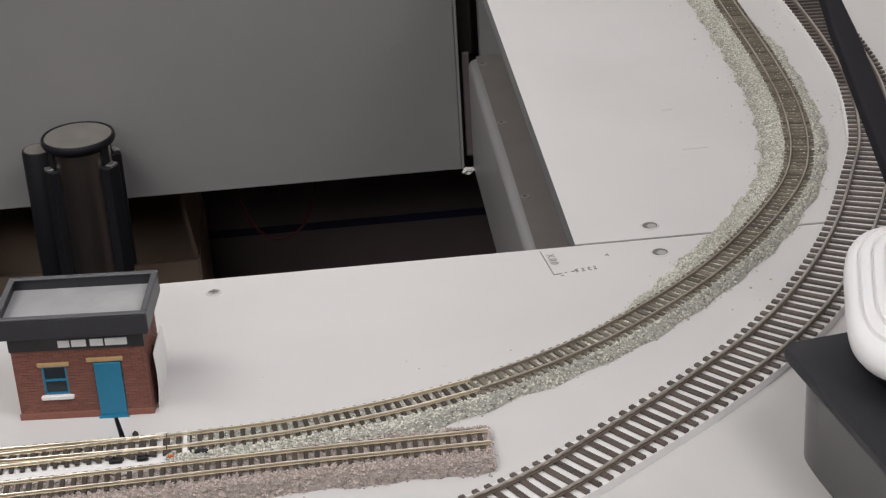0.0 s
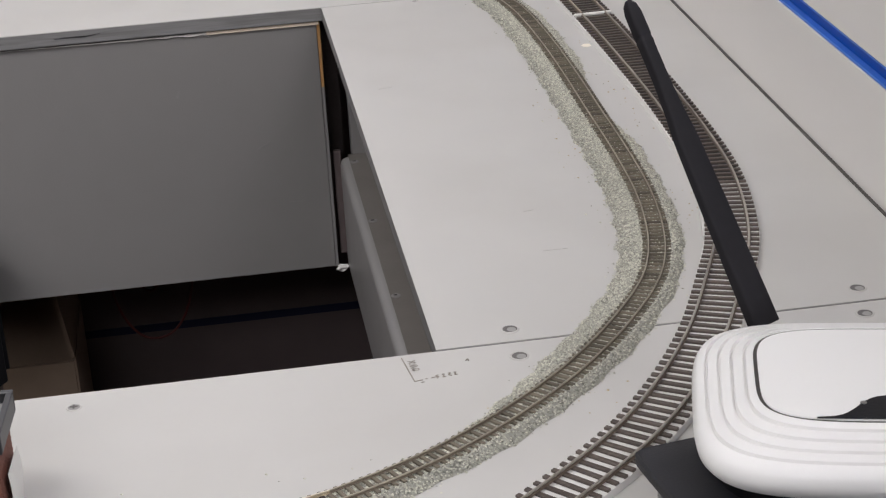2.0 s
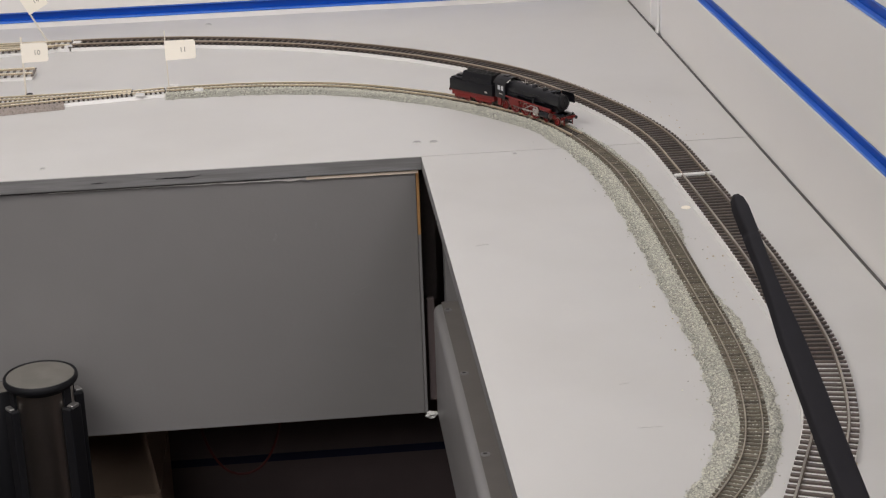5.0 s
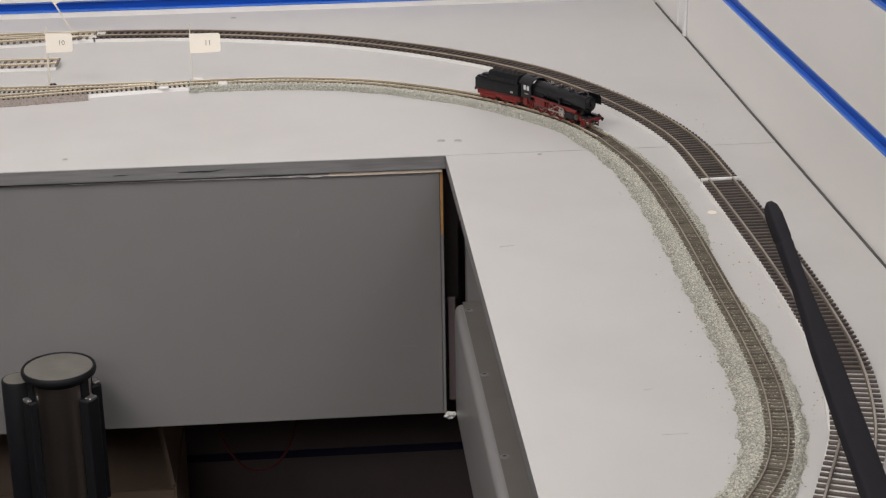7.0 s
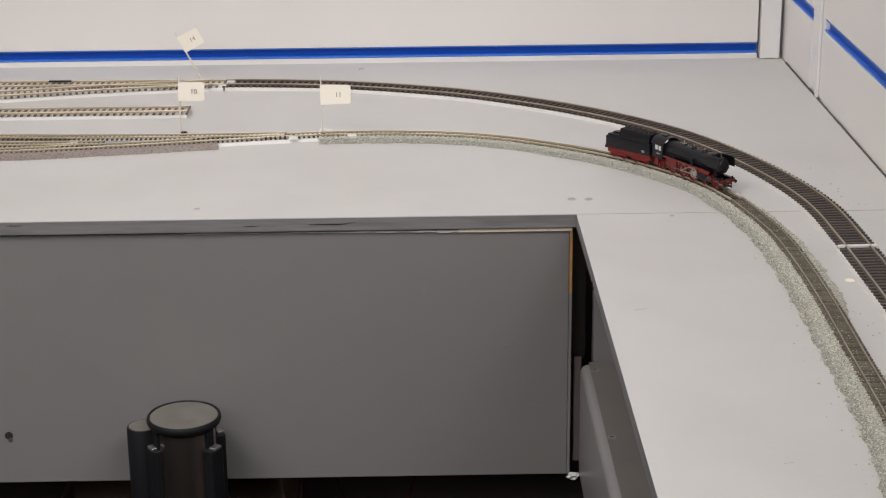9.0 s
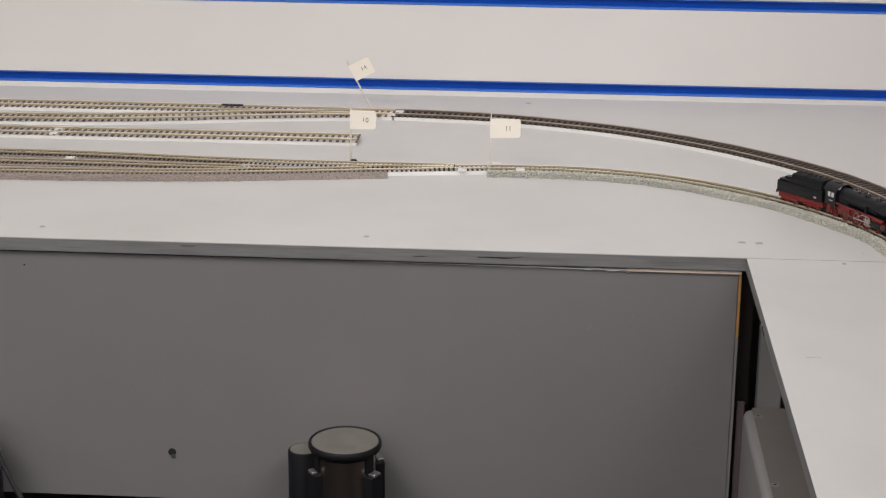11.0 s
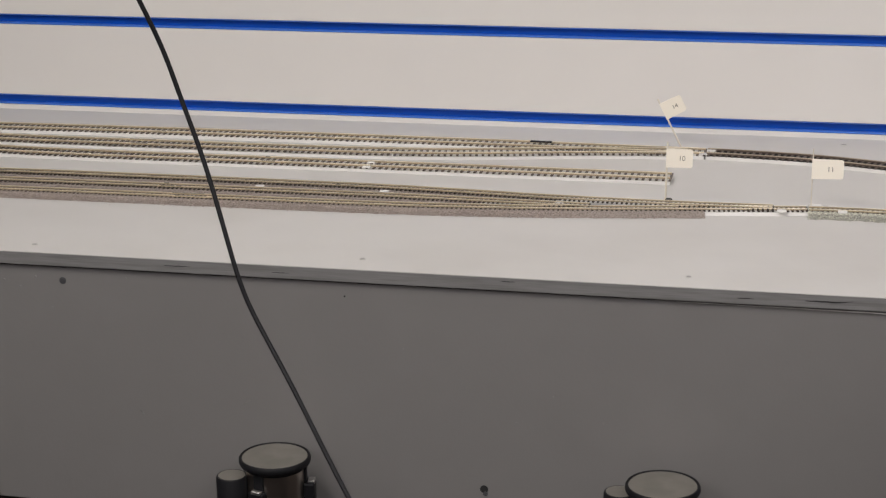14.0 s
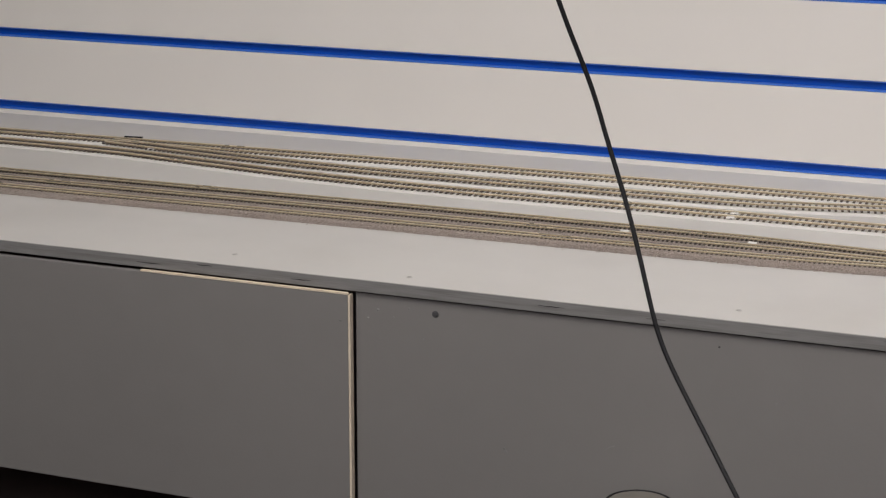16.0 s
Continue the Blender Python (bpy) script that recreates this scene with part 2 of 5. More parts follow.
def add_box(bm, x0, x1, y0, y1, z0, z1, bevel=0.0, seg=2, m=None):
    c = ((x0 + x1) / 2, (y0 + y1) / 2, (z0 + z1) / 2)
    g = bmesh.ops.create_cube(bm, size=1, matrix=Matrix.Translation(c) @ Matrix.Diagonal((x1 - x0, y1 - y0, z1 - z0, 1)))
    if bevel:
        edges = list({e for v in g["verts"] for e in v.link_edges})
        r = bmesh.ops.bevel(bm, geom=edges, offset=bevel, segments=seg, affect="EDGES", profile=0.5)
        vs = [v for v in bm.verts if v.is_valid] if len(bm.verts) < 400 else list({v for f in r["faces"] for v in f.verts})
        g = {"verts": list({v for f in r["faces"] for v in f.verts})}
    if m is not None:
        bmesh.ops.transform(bm, matrix=m, verts=g["verts"])
    return g["verts"]


def box(x0, x1, y0, y1, z0, z1, bevel=0.0, seg=2):
    bm = bmesh.new()
    add_box(bm, x0, x1, y0, y1, z0, z1, bevel, seg)
    return bm


def add_cyl(bm, a, b, r0, r1=None, n=16, caps=True):
    a, b = Vector(a), Vector(b)
    d = b - a
    m = Matrix.Translation((a + b) / 2) @ d.to_track_quat("Z", "Y").to_matrix().to_4x4()
    return bmesh.ops.create_cone(bm, cap_ends=caps, segments=n, radius1=r0, radius2=r0 if r1 is None else r1, depth=d.length, matrix=m)["verts"]


def cyl(a, b, r0, r1=None, n=16):
    bm = bmesh.new()
    add_cyl(bm, a, b, r0, r1, n)
    return bm


def lathe(profile, n=32, centre=(0, 0, 0)):
    """A turned solid from (radius, height) pairs, bottom to top."""
    bm = bmesh.new()
    rings = []
    for r, h in profile:
        rings.append([bm.verts.new((centre[0] + r * math.cos(2 * math.pi * k / n), centre[1] + r * math.sin(2 * math.pi * k / n), centre[2] + h)) for k in range(n)])
    for p, q in zip(rings, rings[1:]):
        for k in range(n):
            bm.faces.new((p[k], p[(k + 1) % n], q[(k + 1) % n], q[k]))
    bm.faces.new(rings[0][::-1])
    bm.faces.new(rings[-1])
    return bm


def spline(points, step=0.004, end=False):
    """A smooth line through the points, resampled at even steps."""
    p = [Vector(q) for q in points]
    p = [p[0] * 2 - p[1]] + p + [p[-1] * 2 - p[-2]]
    fine = []
    for i in range(1, len(p) - 2):
        a, b, c, d = p[i - 1], p[i], p[i + 1], p[i + 2]
        for k in range(24):
            t = k / 24
            fine.append(0.5 * (2 * b + (c - a) * t + (2 * a - 5 * b + 4 * c - d) * t * t + (3 * b - a - 3 * c + d) * t ** 3))
    fine.append(p[-2])
    for _ in range(30):
        fine = [fine[0]] + [(fine[i - 1] + 2 * fine[i] + fine[i + 1]) / 4 for i in range(1, len(fine) - 1)] + [fine[-1]]
    out, left = [fine[0]], step
    for a, b in zip(fine, fine[1:]):
        d = (b - a).length
        pos = 0.0
        while d - pos >= left:
            pos += left
            out.append(a.lerp(b, pos / d))
            left = step
        left -= d - pos
    if end and (fine[-1] - out[-1]).length > step * 0.05:
        out.append(fine[-1])
    return out


def sides(line):
    """For each point of a flat line the unit vector to its left."""
    out = []
    for i in range(len(line)):
        d = line[min(i + 1, len(line) - 1)] - line[max(i - 1, 0)]
        out.append(Vector((-d.y, d.x, 0)).normalized())
    return out


def sweep(line, section, material, name, parent, label="", closed=True, jitter=0.0, smooth=False, kind=""):
    """A section of (left, up) pairs drawn along a flat line."""
    left = sides(line)
    verts, faces, n = [], [], len(section)
    rnd = random.Random(len(line))
    for p, s in zip(line, left):
        for u, h in section:
            j = jitter * (rnd.random() - 0.5) if abs(h) < 0.0015 else jitter * 0.25 * (rnd.random() - 0.5)
            verts.append(p + s * (u + j) + Vector((0, 0, h)))
    for i in range(len(line) - 1):
        for k in range(n if closed else n - 1):
            a, b = i * n + k, i * n + (k + 1) % n
            faces.append((a, b, b + n, a + n))
    if closed:
        faces.append(tuple(range(n))[::-1])
        faces.append(tuple(range(len(verts) - n, len(verts))))
    me = mesh(name, verts, faces, material, smooth)
    ob = new(name, me)
    bm = bmesh.new()
    bm.from_mesh(me)
    bmesh.ops.recalc_face_normals(bm, faces=bm.faces)
    bm.to_mesh(me)
    bm.free()
    if parent:
        ob.parent = parent
    return tagged(ob, label, kind=kind)


def rail_web(off, z, h, head, foot):
    """Foot and web of an I-shaped rail."""
    w = head * 0.4
    return [(off - foot / 2, z), (off + foot / 2, z), (off + foot / 2, z + h * 0.15), (off + w / 2, z + h * 0.3), (off + w / 2, z + h * 0.55),
            (off - w / 2, z + h * 0.55), (off - w / 2, z + h * 0.3), (off - foot / 2, z + h * 0.15)]


def rail_head(off, z, h, head):
    return [(off - head / 2, z + h * 0.56), (off + head / 2, z + h * 0.56), (off + head / 2, z + h * 0.93), (off + head * 0.28, z + h), (off - head * 0.28, z + h), (off - head / 2, z + h * 0.93)]


def sleeper_mesh(name, length, width, height, material):
    bm = box(-length / 2, length / 2, -width / 2, width / 2, 0, height, bevel=min(width, height) * 0.16, seg=1)
    me = bpy.data.meshes.new(name)
    bm.to_mesh(me)
    bm.free()
    me.materials.append(material)
    return me


SCALES = {
    # gauge, rail height, rail head, rail foot, sleeper length, width, height, pitch
    "small": dict(g=0.0080, h=0.0016, head=0.00068, foot=0.0012, sl=0.0150, sw=0.0018, sh=0.0013, pitch=0.0042),
    "large": dict(g=0.0165, h=0.0021, head=0.00105, foot=0.0020, sl=0.0285, sw=0.0024, sh=0.0013, pitch=0.0061),
}
SLEEPER = {"small": sleeper_mesh("sleeper_small", 0.0150, 0.0018, 0.0013, M_NSLEEP), "dusty": sleeper_mesh("sleeper_dusty", 0.0150, 0.0018, 0.0013, M_NDUSTY), "large": sleeper_mesh("sleeper_large", 0.0285, 0.0024, 0.0013, M_HOSLEEP)}


def track(points, size, base, label, rail_mat, name="track", group="model tracks", skip=(), seed=1, cap=299, sleeper=""):
    """One length of model track: two rails and its sleepers on a bed whose top lies at base."""
    s = SCALES[size]
    line = spline([(x, y, 0) for x, y in points], 0.004, True)
    t = thing(name, label, "model track", pose(line[0].x, line[0].y, base), group)
    local = [p - Vector((line[0].x, line[0].y, 0)) for p in line]
    for off in (-1, 1):
        c = off * (s["g"] / 2 + s["head"] / 2)
        r = sweep(local, rail_web(c, s["sh"] * 0.9, s["h"], s["head"], s["foot"]), M_NSIDE if rail_mat == M_NRAIL else M_NDSIDE if rail_mat == M_NDULL else M_HOSIDE, "rail", t)
        sweep(local, rail_head(c, s["sh"] * 0.9, s["h"], s["head"]), rail_mat, "rail_head", r, "worn bright rail head")
    fine = spline([(x, y, 0) for x, y in points], s["pitch"])
    left = sides(fine)
    rnd = random.Random(seed)
    for i, (p, d) in enumerate(zip(fine, left)):
        if i >= cap:
            break
        o = new("sleeper", SLEEPER[sleeper or size])
        o.parent = t
        o.matrix_local = Matrix.Translation(p - Vector((line[0].x, line[0].y, 0))) @ Matrix.Rotation(math.atan2(d.y, d.x) + rnd.uniform(-0.02, 0.02), 4, "Z")
    if len(fine) > cap:
        bm = bmesh.new()
        src = SLEEPER[sleeper or size]
        for p, d in zip(fine[cap:], left[cap:]):
            k = len(bm.verts)
            bm.from_mesh(src)
            bm.verts.ensure_lookup_table()
            bmesh.ops.transform(bm, verts=bm.verts[k:], matrix=Matrix.Translation(p - Vector((line[0].x, line[0].y, 0))) @ Matrix.Rotation(math.atan2(d.y, d.x), 4, "Z"))
        tagged(part("sleeper_row", bm, src.materials[0], t), kind="stuff")
    return t


def shoulder(u, wr, wl, top, dip=0.0, slope=0.0045):
    """Height of a ballast bed at u, left of its track's middle; wr and wl: how far it reaches right and left."""
    h = top * max(0.0, min(1.0, (u + wr) / slope, (wl - u) / slope))
    return h - dip * max(0.0, min(1.0, (0.0080 - abs(u)) / 0.001))


def ragged(reach, p):
    """The reach of a bed with an uneven edge."""
    wr, wl = reach(p)
    a, b = p.x * 170 + p.y * 130, p.x * 410 - p.y * 390
    return wr + 0.0007 * math.sin(a) + 0.0005 * math.sin(b + 1), wl + 0.0008 * math.sin(a * 1.3 + 2) + 0.0005 * math.sin(b * 1.2)


def ballast_bed(line, reach, top, material, label, seed, dip=0.0):
    """A lumpy bed of ballast with ragged edges; reach gives its half widths right and left at a point."""
    rnd = random.Random(seed)
    left = sides(line)
    cols = 25
    verts, faces = [], []
    for p, s in zip(line, left):
        wr, wl = ragged(reach, p)
        a, b = -wr, wl
        for k in range(cols):
            u = a + (b - a) * k / (cols - 1)
            h = shoulder(u, -a, b, top, dip) + (rnd.uniform(-0.0003, 0.0003) if 0 < k < cols - 1 else 0)
            verts.append((p.x + s.x * u, p.y + s.y * u, max(h, 0.0001)))
    for i in range(len(line) - 1):
        for k in range(cols - 1):
            q = i * cols + k
            faces.append((q, q + cols, q + cols + 1, q + 1))
    ob = new("ballast_bed", mesh("ballast_bed", verts, [f[::-1] for f in faces], material, True))
    return tagged(ob, label, "track bed")


def grains(line, reach, top, density, size, material, label, seed, stray=0.02, dip=0.0):
    """Loose ballast: many small angular stones lying on a bed, a few of them strayed over its edge."""
    rnd = random.Random(seed)
    left = sides(line)
    verts, faces = [], []
    step = (line[1] - line[0]).length
    for i, (q, s) in enumerate(zip(line, left)):
        wr, wl = ragged(reach, q)
        for _ in range(int(density * step * (wr + wl)) + 1):
            u = rnd.uniform(-wr, wl) + rnd.gauss(0, 0.0005)
            if rnd.random() < stray:
                u += rnd.choice((-1, 1)) * abs(rnd.gauss(0, 0.004))
            r = size * rnd.uniform(0.6, 1.5)
            if dip and abs(u) < 0.0078 and rnd.random() < 0.5:
                continue
            h = shoulder(u, wr, wl, top, dip) + 0.0001
            p = q + s * u + Vector((rnd.uniform(-0.5, 0.5) * step, rnd.uniform(-0.5, 0.5) * step, 0))
            k = len(verts)
            a = rnd.uniform(0, 6.28)
            for c in range(4):
                rr = r * rnd.uniform(0.6, 1.1)
                verts.append((p.x + rr * math.cos(a + c * 1.57), p.y + rr * math.sin(a + c * 1.57), max(0.00005, h + r * rnd.uniform(-0.35, 0.25))))
            verts.append((p.x + rnd.uniform(-0.4, 0.4) * r, p.y + rnd.uniform(-0.4, 0.4) * r, h + r * rnd.uniform(0.35, 0.9)))
            faces += [(k, k + 1, k + 4), (k + 1, k + 2, k + 4), (k + 2, k + 3, k + 4), (k + 3, k, k + 4)]
    ob = new("ballast_stones", mesh("ballast_stones", verts, faces, material))
    return tagged(ob, label, "ballast", kind="stuff")

# ---- the room and the layout's boards ----
FLOOR = -1.13
WALL_Y, WALL_X = 0.527, 0.2612
GAP = 0.0019


def structure(name, bm, material, label="", category="", smooth=False):
    ob = part(name, bm, material, None, label, smooth)
    return tagged(ob, label, category, kind="structure")


structure("floor", box(-4.0, 2.0, -4.0, 0.9, FLOOR - 0.1, FLOOR), M_FLOOR, "dark carpeted floor under the layout", "floor")
structure("ceiling", box(-4.0, 2.0, -4.0, 0.9, 1.5, 1.6), M_CEIL, "plain white ceiling", "ceiling")
structure("wall_west", box(-4.1, -4.0, -4.0, 0.9, FLOOR, 1.5), M_ROOM, "plain room wall", "wall")
structure("wall_south", box(-4.0, 2.0, -4.1, -4.0, FLOOR, 1.5), M_ROOM, "plain room wall", "wall")
structure("wall_east", box(2.0, 2.1, -4.0, 0.9, FLOOR, 1.5), M_ROOM, "plain room wall", "wall")
structure("wall_north", box(-4.0, 2.0, 0.9, 1.0, FLOOR, 1.5), M_ROOM, "plain room wall", "wall")

# the three white-topped boards, 11 mm thick, with grey edges
BT = 0.011


def layout_board(x0, x1, y0, y1, label, faces_label="grey painted plywood edge"):
    ob = structure("layout_board", box(x0, x1, y0, y1, -0.0006, 0.0, 0.0), M_BOARD, label, "layout board")
    part("board_core", box(x0 + 0.0001, x1 - 0.0001, y0 + 0.0001, y1 - 0.0001, -BT, -0.0007, 0.0004, 1), M_EDGE, ob, faces_label)
    return ob


far_board = layout_board(-3.2, WALL_X - 0.001, 0.0, WALL_Y + 0.02, "long white painted board against the slatted wall")
right_board = layout_board(0.0, WALL_X - 0.001, -0.6 + GAP, -0.0014, "white painted board joining the two long boards")
near_board = layout_board(-3.2, WALL_X - 0.001, -1.09, -0.6, "white painted board carrying curved tracks")


# worn chips and splits along the plywood edge of the far board
def edge_split(x, w, z, thick, hook, seed):
    """A ragged dark crack along the edge, turning up a little at its right end."""
    rnd = random.Random(seed)
    bm = bmesh.new()
    k = 9
    top, bot = [], []
    for i in range(k + 1):
        f = i / k
        mid = z + hook * max(0.0, f - 0.75) * 4 + rnd.uniform(-0.00015, 0.00015)
        t = thick * (0.25 + 0.75 * math.sin(math.pi * min(1.0, f * 0.9 + 0.08))) * rnd.uniform(0.6, 1.1)
        top.append(bm.verts.new((x + w * f, -0.0003, mid + t)))
        bot.append(bm.verts.new((x + w * f, -0.0003, mid - t)))
    for i in range(k):
        bm.faces.new((bot[i], bot[i + 1], top[i + 1], top[i]))
    return bm


for k, (x, w, z, thick, hook) in enumerate(((-0.205, 0.035, -0.0055, 0.0006, 0.0012), (-0.255, 0.012, -0.0062, 0.0004, 0), (-0.436, 0.012, -0.0032, 0.0004, 0), (-0.62, 0.015, -0.006, 0.0003, 0),
                                           (-0.71, 0.022, -0.0052, 0.0004, 0), (-0.93, 0.018, -0.006, 0.0004, 0), (-1.02, 0.014, -0.003, 0.0004, 0), (-1.08, 0.024, -0.0062, 0.0004, 0))):
    part("edge_split", edge_split(x, w, z, thick, hook, 40 + k), M_DARKHOLE, far_board, "dark split in the plywood edge")

# grey panels under the far board
panel = structure("front_panel", box(-0.8725, -0.0046, 0.004, 0.010, -0.2215, -BT - 0.0015, 0.0005, 1), M_PANEL, "grey painted panel under the far board", "panel")
part("raw_edge", box(-0.0044, -0.0022, 0.0042, 0.0098, -0.066, -BT - 0.002), M_WOOD, panel, "bare orange plywood end")
part("painted_edge", box(-0.0044, -0.0022, 0.0042, 0.0098, -0.2215, -0.0662), M_PANEL, panel, "grey painted panel end")
part("top_edge", box(-0.090, -0.003, 0.0020, 0.0039, -BT - 0.0032, -BT - 0.0008), M_PALEWOOD, panel, "bare wood along the top")
left_panel = structure("front_panel", box(-3.2, -0.8767, -0.003, 0.003, -0.2205, -BT - 0.003, 0.0004, 1), M_PANEL, "grey painted panel overlapping its neighbour", "panel")
part("raw_edge", box(-0.8765, -0.8745, -0.003, 0.003, -0.2205, -BT - 0.003), M_PALEWOOD, left_panel, "bare pale wood end")
part("top_edge", box(-1.075, -0.8767, -0.0034, -0.0002, -BT - 0.0028, -BT - 0.0012), M_PALEWOOD, left_panel, "bare wood along the top")


def torn_paint(x0, x1, z, seed):
    rnd = random.Random(seed)
    bm = bmesh.new()
    n = 14
    top = [bm.verts.new((x0 + (x1 - x0) * i / n, 0.0032, z)) for i in range(n + 1)]
    bot = [bm.verts.new((x0 + (x1 - x0) * i / n, 0.0028 - 0.0006 * rnd.random(), z - 0.0006 - (0.004 * rnd.random() * (i / n) ** 2))) for i in range(n + 1)]
    for i in range(n):
        bm.faces.new((bot[i], bot[i + 1], top[i + 1], top[i]))
    return bm


def ragged_chip(x0, x1, z, deep, seed):
    """A thin ragged edge of bare white where the paint has pulled away, wider towards its right end."""
    rnd = random.Random(seed)
    bm = bmesh.new()
    n = 40
    top, bot = [], []
    for i in range(n + 1):
        f = i / n
        top.append(bm.verts.new((x0 + (x1 - x0) * f, 0.0026, z + rnd.uniform(-0.0002, 0.0002))))
        bot.append(bm.verts.new((x0 + (x1 - x0) * f, 0.0022, z - 0.0003 - deep * f ** 3 * rnd.uniform(0.3, 1.0))))
    for i in range(n):
        bm.faces.new((bot[i], bot[i + 1], top[i + 1], top[i]))
    return bm


part("bare_chip", ragged_chip(-0.30, -0.088, -BT - 0.0016, 0.0022, 8), M_CHIP, panel, "ragged bare edge under the board")
part("torn_paint", torn_paint(-0.16, -0.088, -BT - 0.001, 3), M_EDGE, panel, "flap of peeled grey paint")


def scratch(x, z, w, h, tilt):
    bm = bmesh.new()
    add_box(bm, -w / 2, w / 2, -0.0001, 0.0001, -h / 2, h / 2)
    bmesh.ops.transform(bm, matrix=Matrix.Translation((x, 0.0036, z)) @ Matrix.Rotation(tilt, 4, "Y"), verts=bm.verts)
    return bm


for x, z, w, h, tilt in ((-0.0526, -0.1093, 0.016, 0.0009, -0.45), (-0.0846, -0.054, 0.0008, 0.008, 0.1), (-0.1171, -0.0607, 0.002, 0.006, 0.4), (-0.0315, -0.1604, 0.013, 0.0008, 0.05),
                         (-0.3155, -0.1503, 0.010, 0.0005, 0.02), (-0.6474, -0.1197, 0.008, 0.0008, -0.5)):
    part("scratch", scratch(x, z, w, h, tilt), M_SCRATCH, panel, "pale scratch in the paint")


def hole_in_panel(x, z, r):
    bm = bmesh.new()
    add_cyl(bm, (x, 0.0037, z), (x, 0.0041, z), r, n=14)
    part("screw_hole", bm, M_DARKHOLE, panel, "dark drilled hole")
    rim = cyl((x + r * 0.3, 0.0034, z - r * 1.15), (x + r * 0.3, 0.0041, z - r * 1.15), r * 0.6, n=10)
    part("chipped_rim", rim, M_RIM, panel, "chipped paint under the hole")


hole_in_panel(-0.4502, -0.1801, 0.0033)
part("dark_dot", cyl((-0.562, 0.0036, -0.024), (-0.562, 0.0041, -0.024), 0.0007, n=10), M_DARKHOLE, panel, "small dark hole")
gouge = bmesh.new()
add_box(gouge, -0.0008, 0.0008, -0.0001, 0.0003, -0.0026, 0.0026)
bmesh.ops.transform(gouge, matrix=Matrix.Translation((-0.738, 0.0036, -0.135)) @ Matrix.Rotation(-0.5, 4, "Y"), verts=gouge.verts)
part("gouge", gouge, M_EDGE, panel, "short gouge in the paint")
# painted-over screw, standing a little proud in a shallow ring
plug = lathe([(0.0030, 0), (0.0029, 0.0004), (0.0024, 0.0005), (0.0022, 0.0002), (0.0019, 0.0002), (0.0017, 0.0007), (0.0, 0.0008)], 18)
bmesh.ops.transform(plug, matrix=Matrix.Translation((-0.8004, 0.004, -0.0242)) @ Matrix.Rotation(radians(90), 4, "X"), verts=plug.verts)
part("screw_plug", plug, M_RIM, panel, "painted-over screw head in a ring")
for x, z, r in ((-0.515, -0.0649, 0.0007), (-0.5623, -0.0193, 0.0007), (-0.3948, -0.0972, 0.0007), (-0.3552, -0.1165, 0.0007), (-0.4243, -0.1211, 0.0007), (-0.8111, -0.0474, 0.0007), (-0.7453, -0.0191, 0.0007),
                (-0.824, -0.022, 0.0012), (-0.838, -0.031, 0.001), (-0.852, -0.026, 0.0013), (-0.861, -0.034, 0.0009)):
    dimple = lathe([(r, 0), (r * 0.8, 0.0003), (r * 0.4, 0.0005), (0, 0.0006)], 10)
    bmesh.ops.transform(dimple, matrix=Matrix.Translation((x, 0.0041, z)) @ Matrix.Rotation(radians(90), 4, "X"), verts=dimple.verts)
    part("paint_pimple", dimple, M_PANEL, panel, smooth=True)
nick = box(-0.8848, -0.8822, -0.0033, -0.0029, -0.0378, -0.0366)
part("nick", nick, M_EDGE, left_panel, "small nick in the paint")

# the ledge beam under the right board, with its upright, bolts and end strip
beam = structure("side_beam", box(0.0060, 0.055, -0.5995, 0.016, -0.229, -0.1294, 0.0065, 6), M_BEAM, "grey painted beam with a rounded top edge", "beam", smooth=True)
# thin top slab, coloured browner and darker than the beam's sides
part("top_board", box(0.0128, 0.0549, -0.5994, 0.0155, -0.1293, -0.1290), M_BEAMTOP, beam, "darker brownish top of the beam")
part("end_post", box(0.0165, 0.036, 0.018, 0.030, -0.175, -BT - 0.0005, 0.001, 1), M_PANEL, beam, "grey upright between beam and board")
part("end_strip", box(0.0008, 0.0068, 0.010, 0.014, -0.213, -0.123, 0.0006, 1), M_UNDER, beam, "dark grey strip at the beam's end")
part("upright_back", box(0.0005, 0.012, 0.040, 0.046, -0.135, -BT - 0.0005), M_FLOOR, beam, "dark upright in the corner")
for y in (-0.003, -0.1285, -0.2615, -0.428):
    b = part("bolt", lathe([(0.0034, 0), (0.0034, 0.0003), (0.0024, 0.0007), (0.0, 0.0008)], 14, (0.0165, y, -0.129)), M_PANEL, beam, "painted-over flat bolt head")
    part("bolt_slot", box(0.0150, 0.0174, y - 0.0006, y + 0.0006, -0.1284, -0.1280), M_DARKHOLE, b)


def foam_scrap():
    rnd = random.Random(9)
    bm = bmesh.new()
    bmesh.ops.create_icosphere(bm, subdivisions=2, radius=0.0042)
    for v in bm.verts:
        v.co *= rnd.uniform(0.6, 1.25)
        v.co.x *= 1.3
        v.co.z *= 0.7
    bmesh.ops.transform(bm, matrix=Matrix.Translation((0.0005, 0.002, -0.2225)), verts=bm.verts)
    return bm


part("corner_foam", foam_scrap(), M_FOAM, panel, "scrap of white foam at the panel's lower corner")
# three dark nicks under the right board's edge
for y, h in ((-0.116, 0.002), (-0.131, 0.003), (-0.1395, 0.0018)):
    part("nick", box(-0.0004, 0.0002, y, y + 0.0012, -BT - h * 0.3, -BT + h), M_DARKHOLE, right_board, "dark nick in the board's edge")
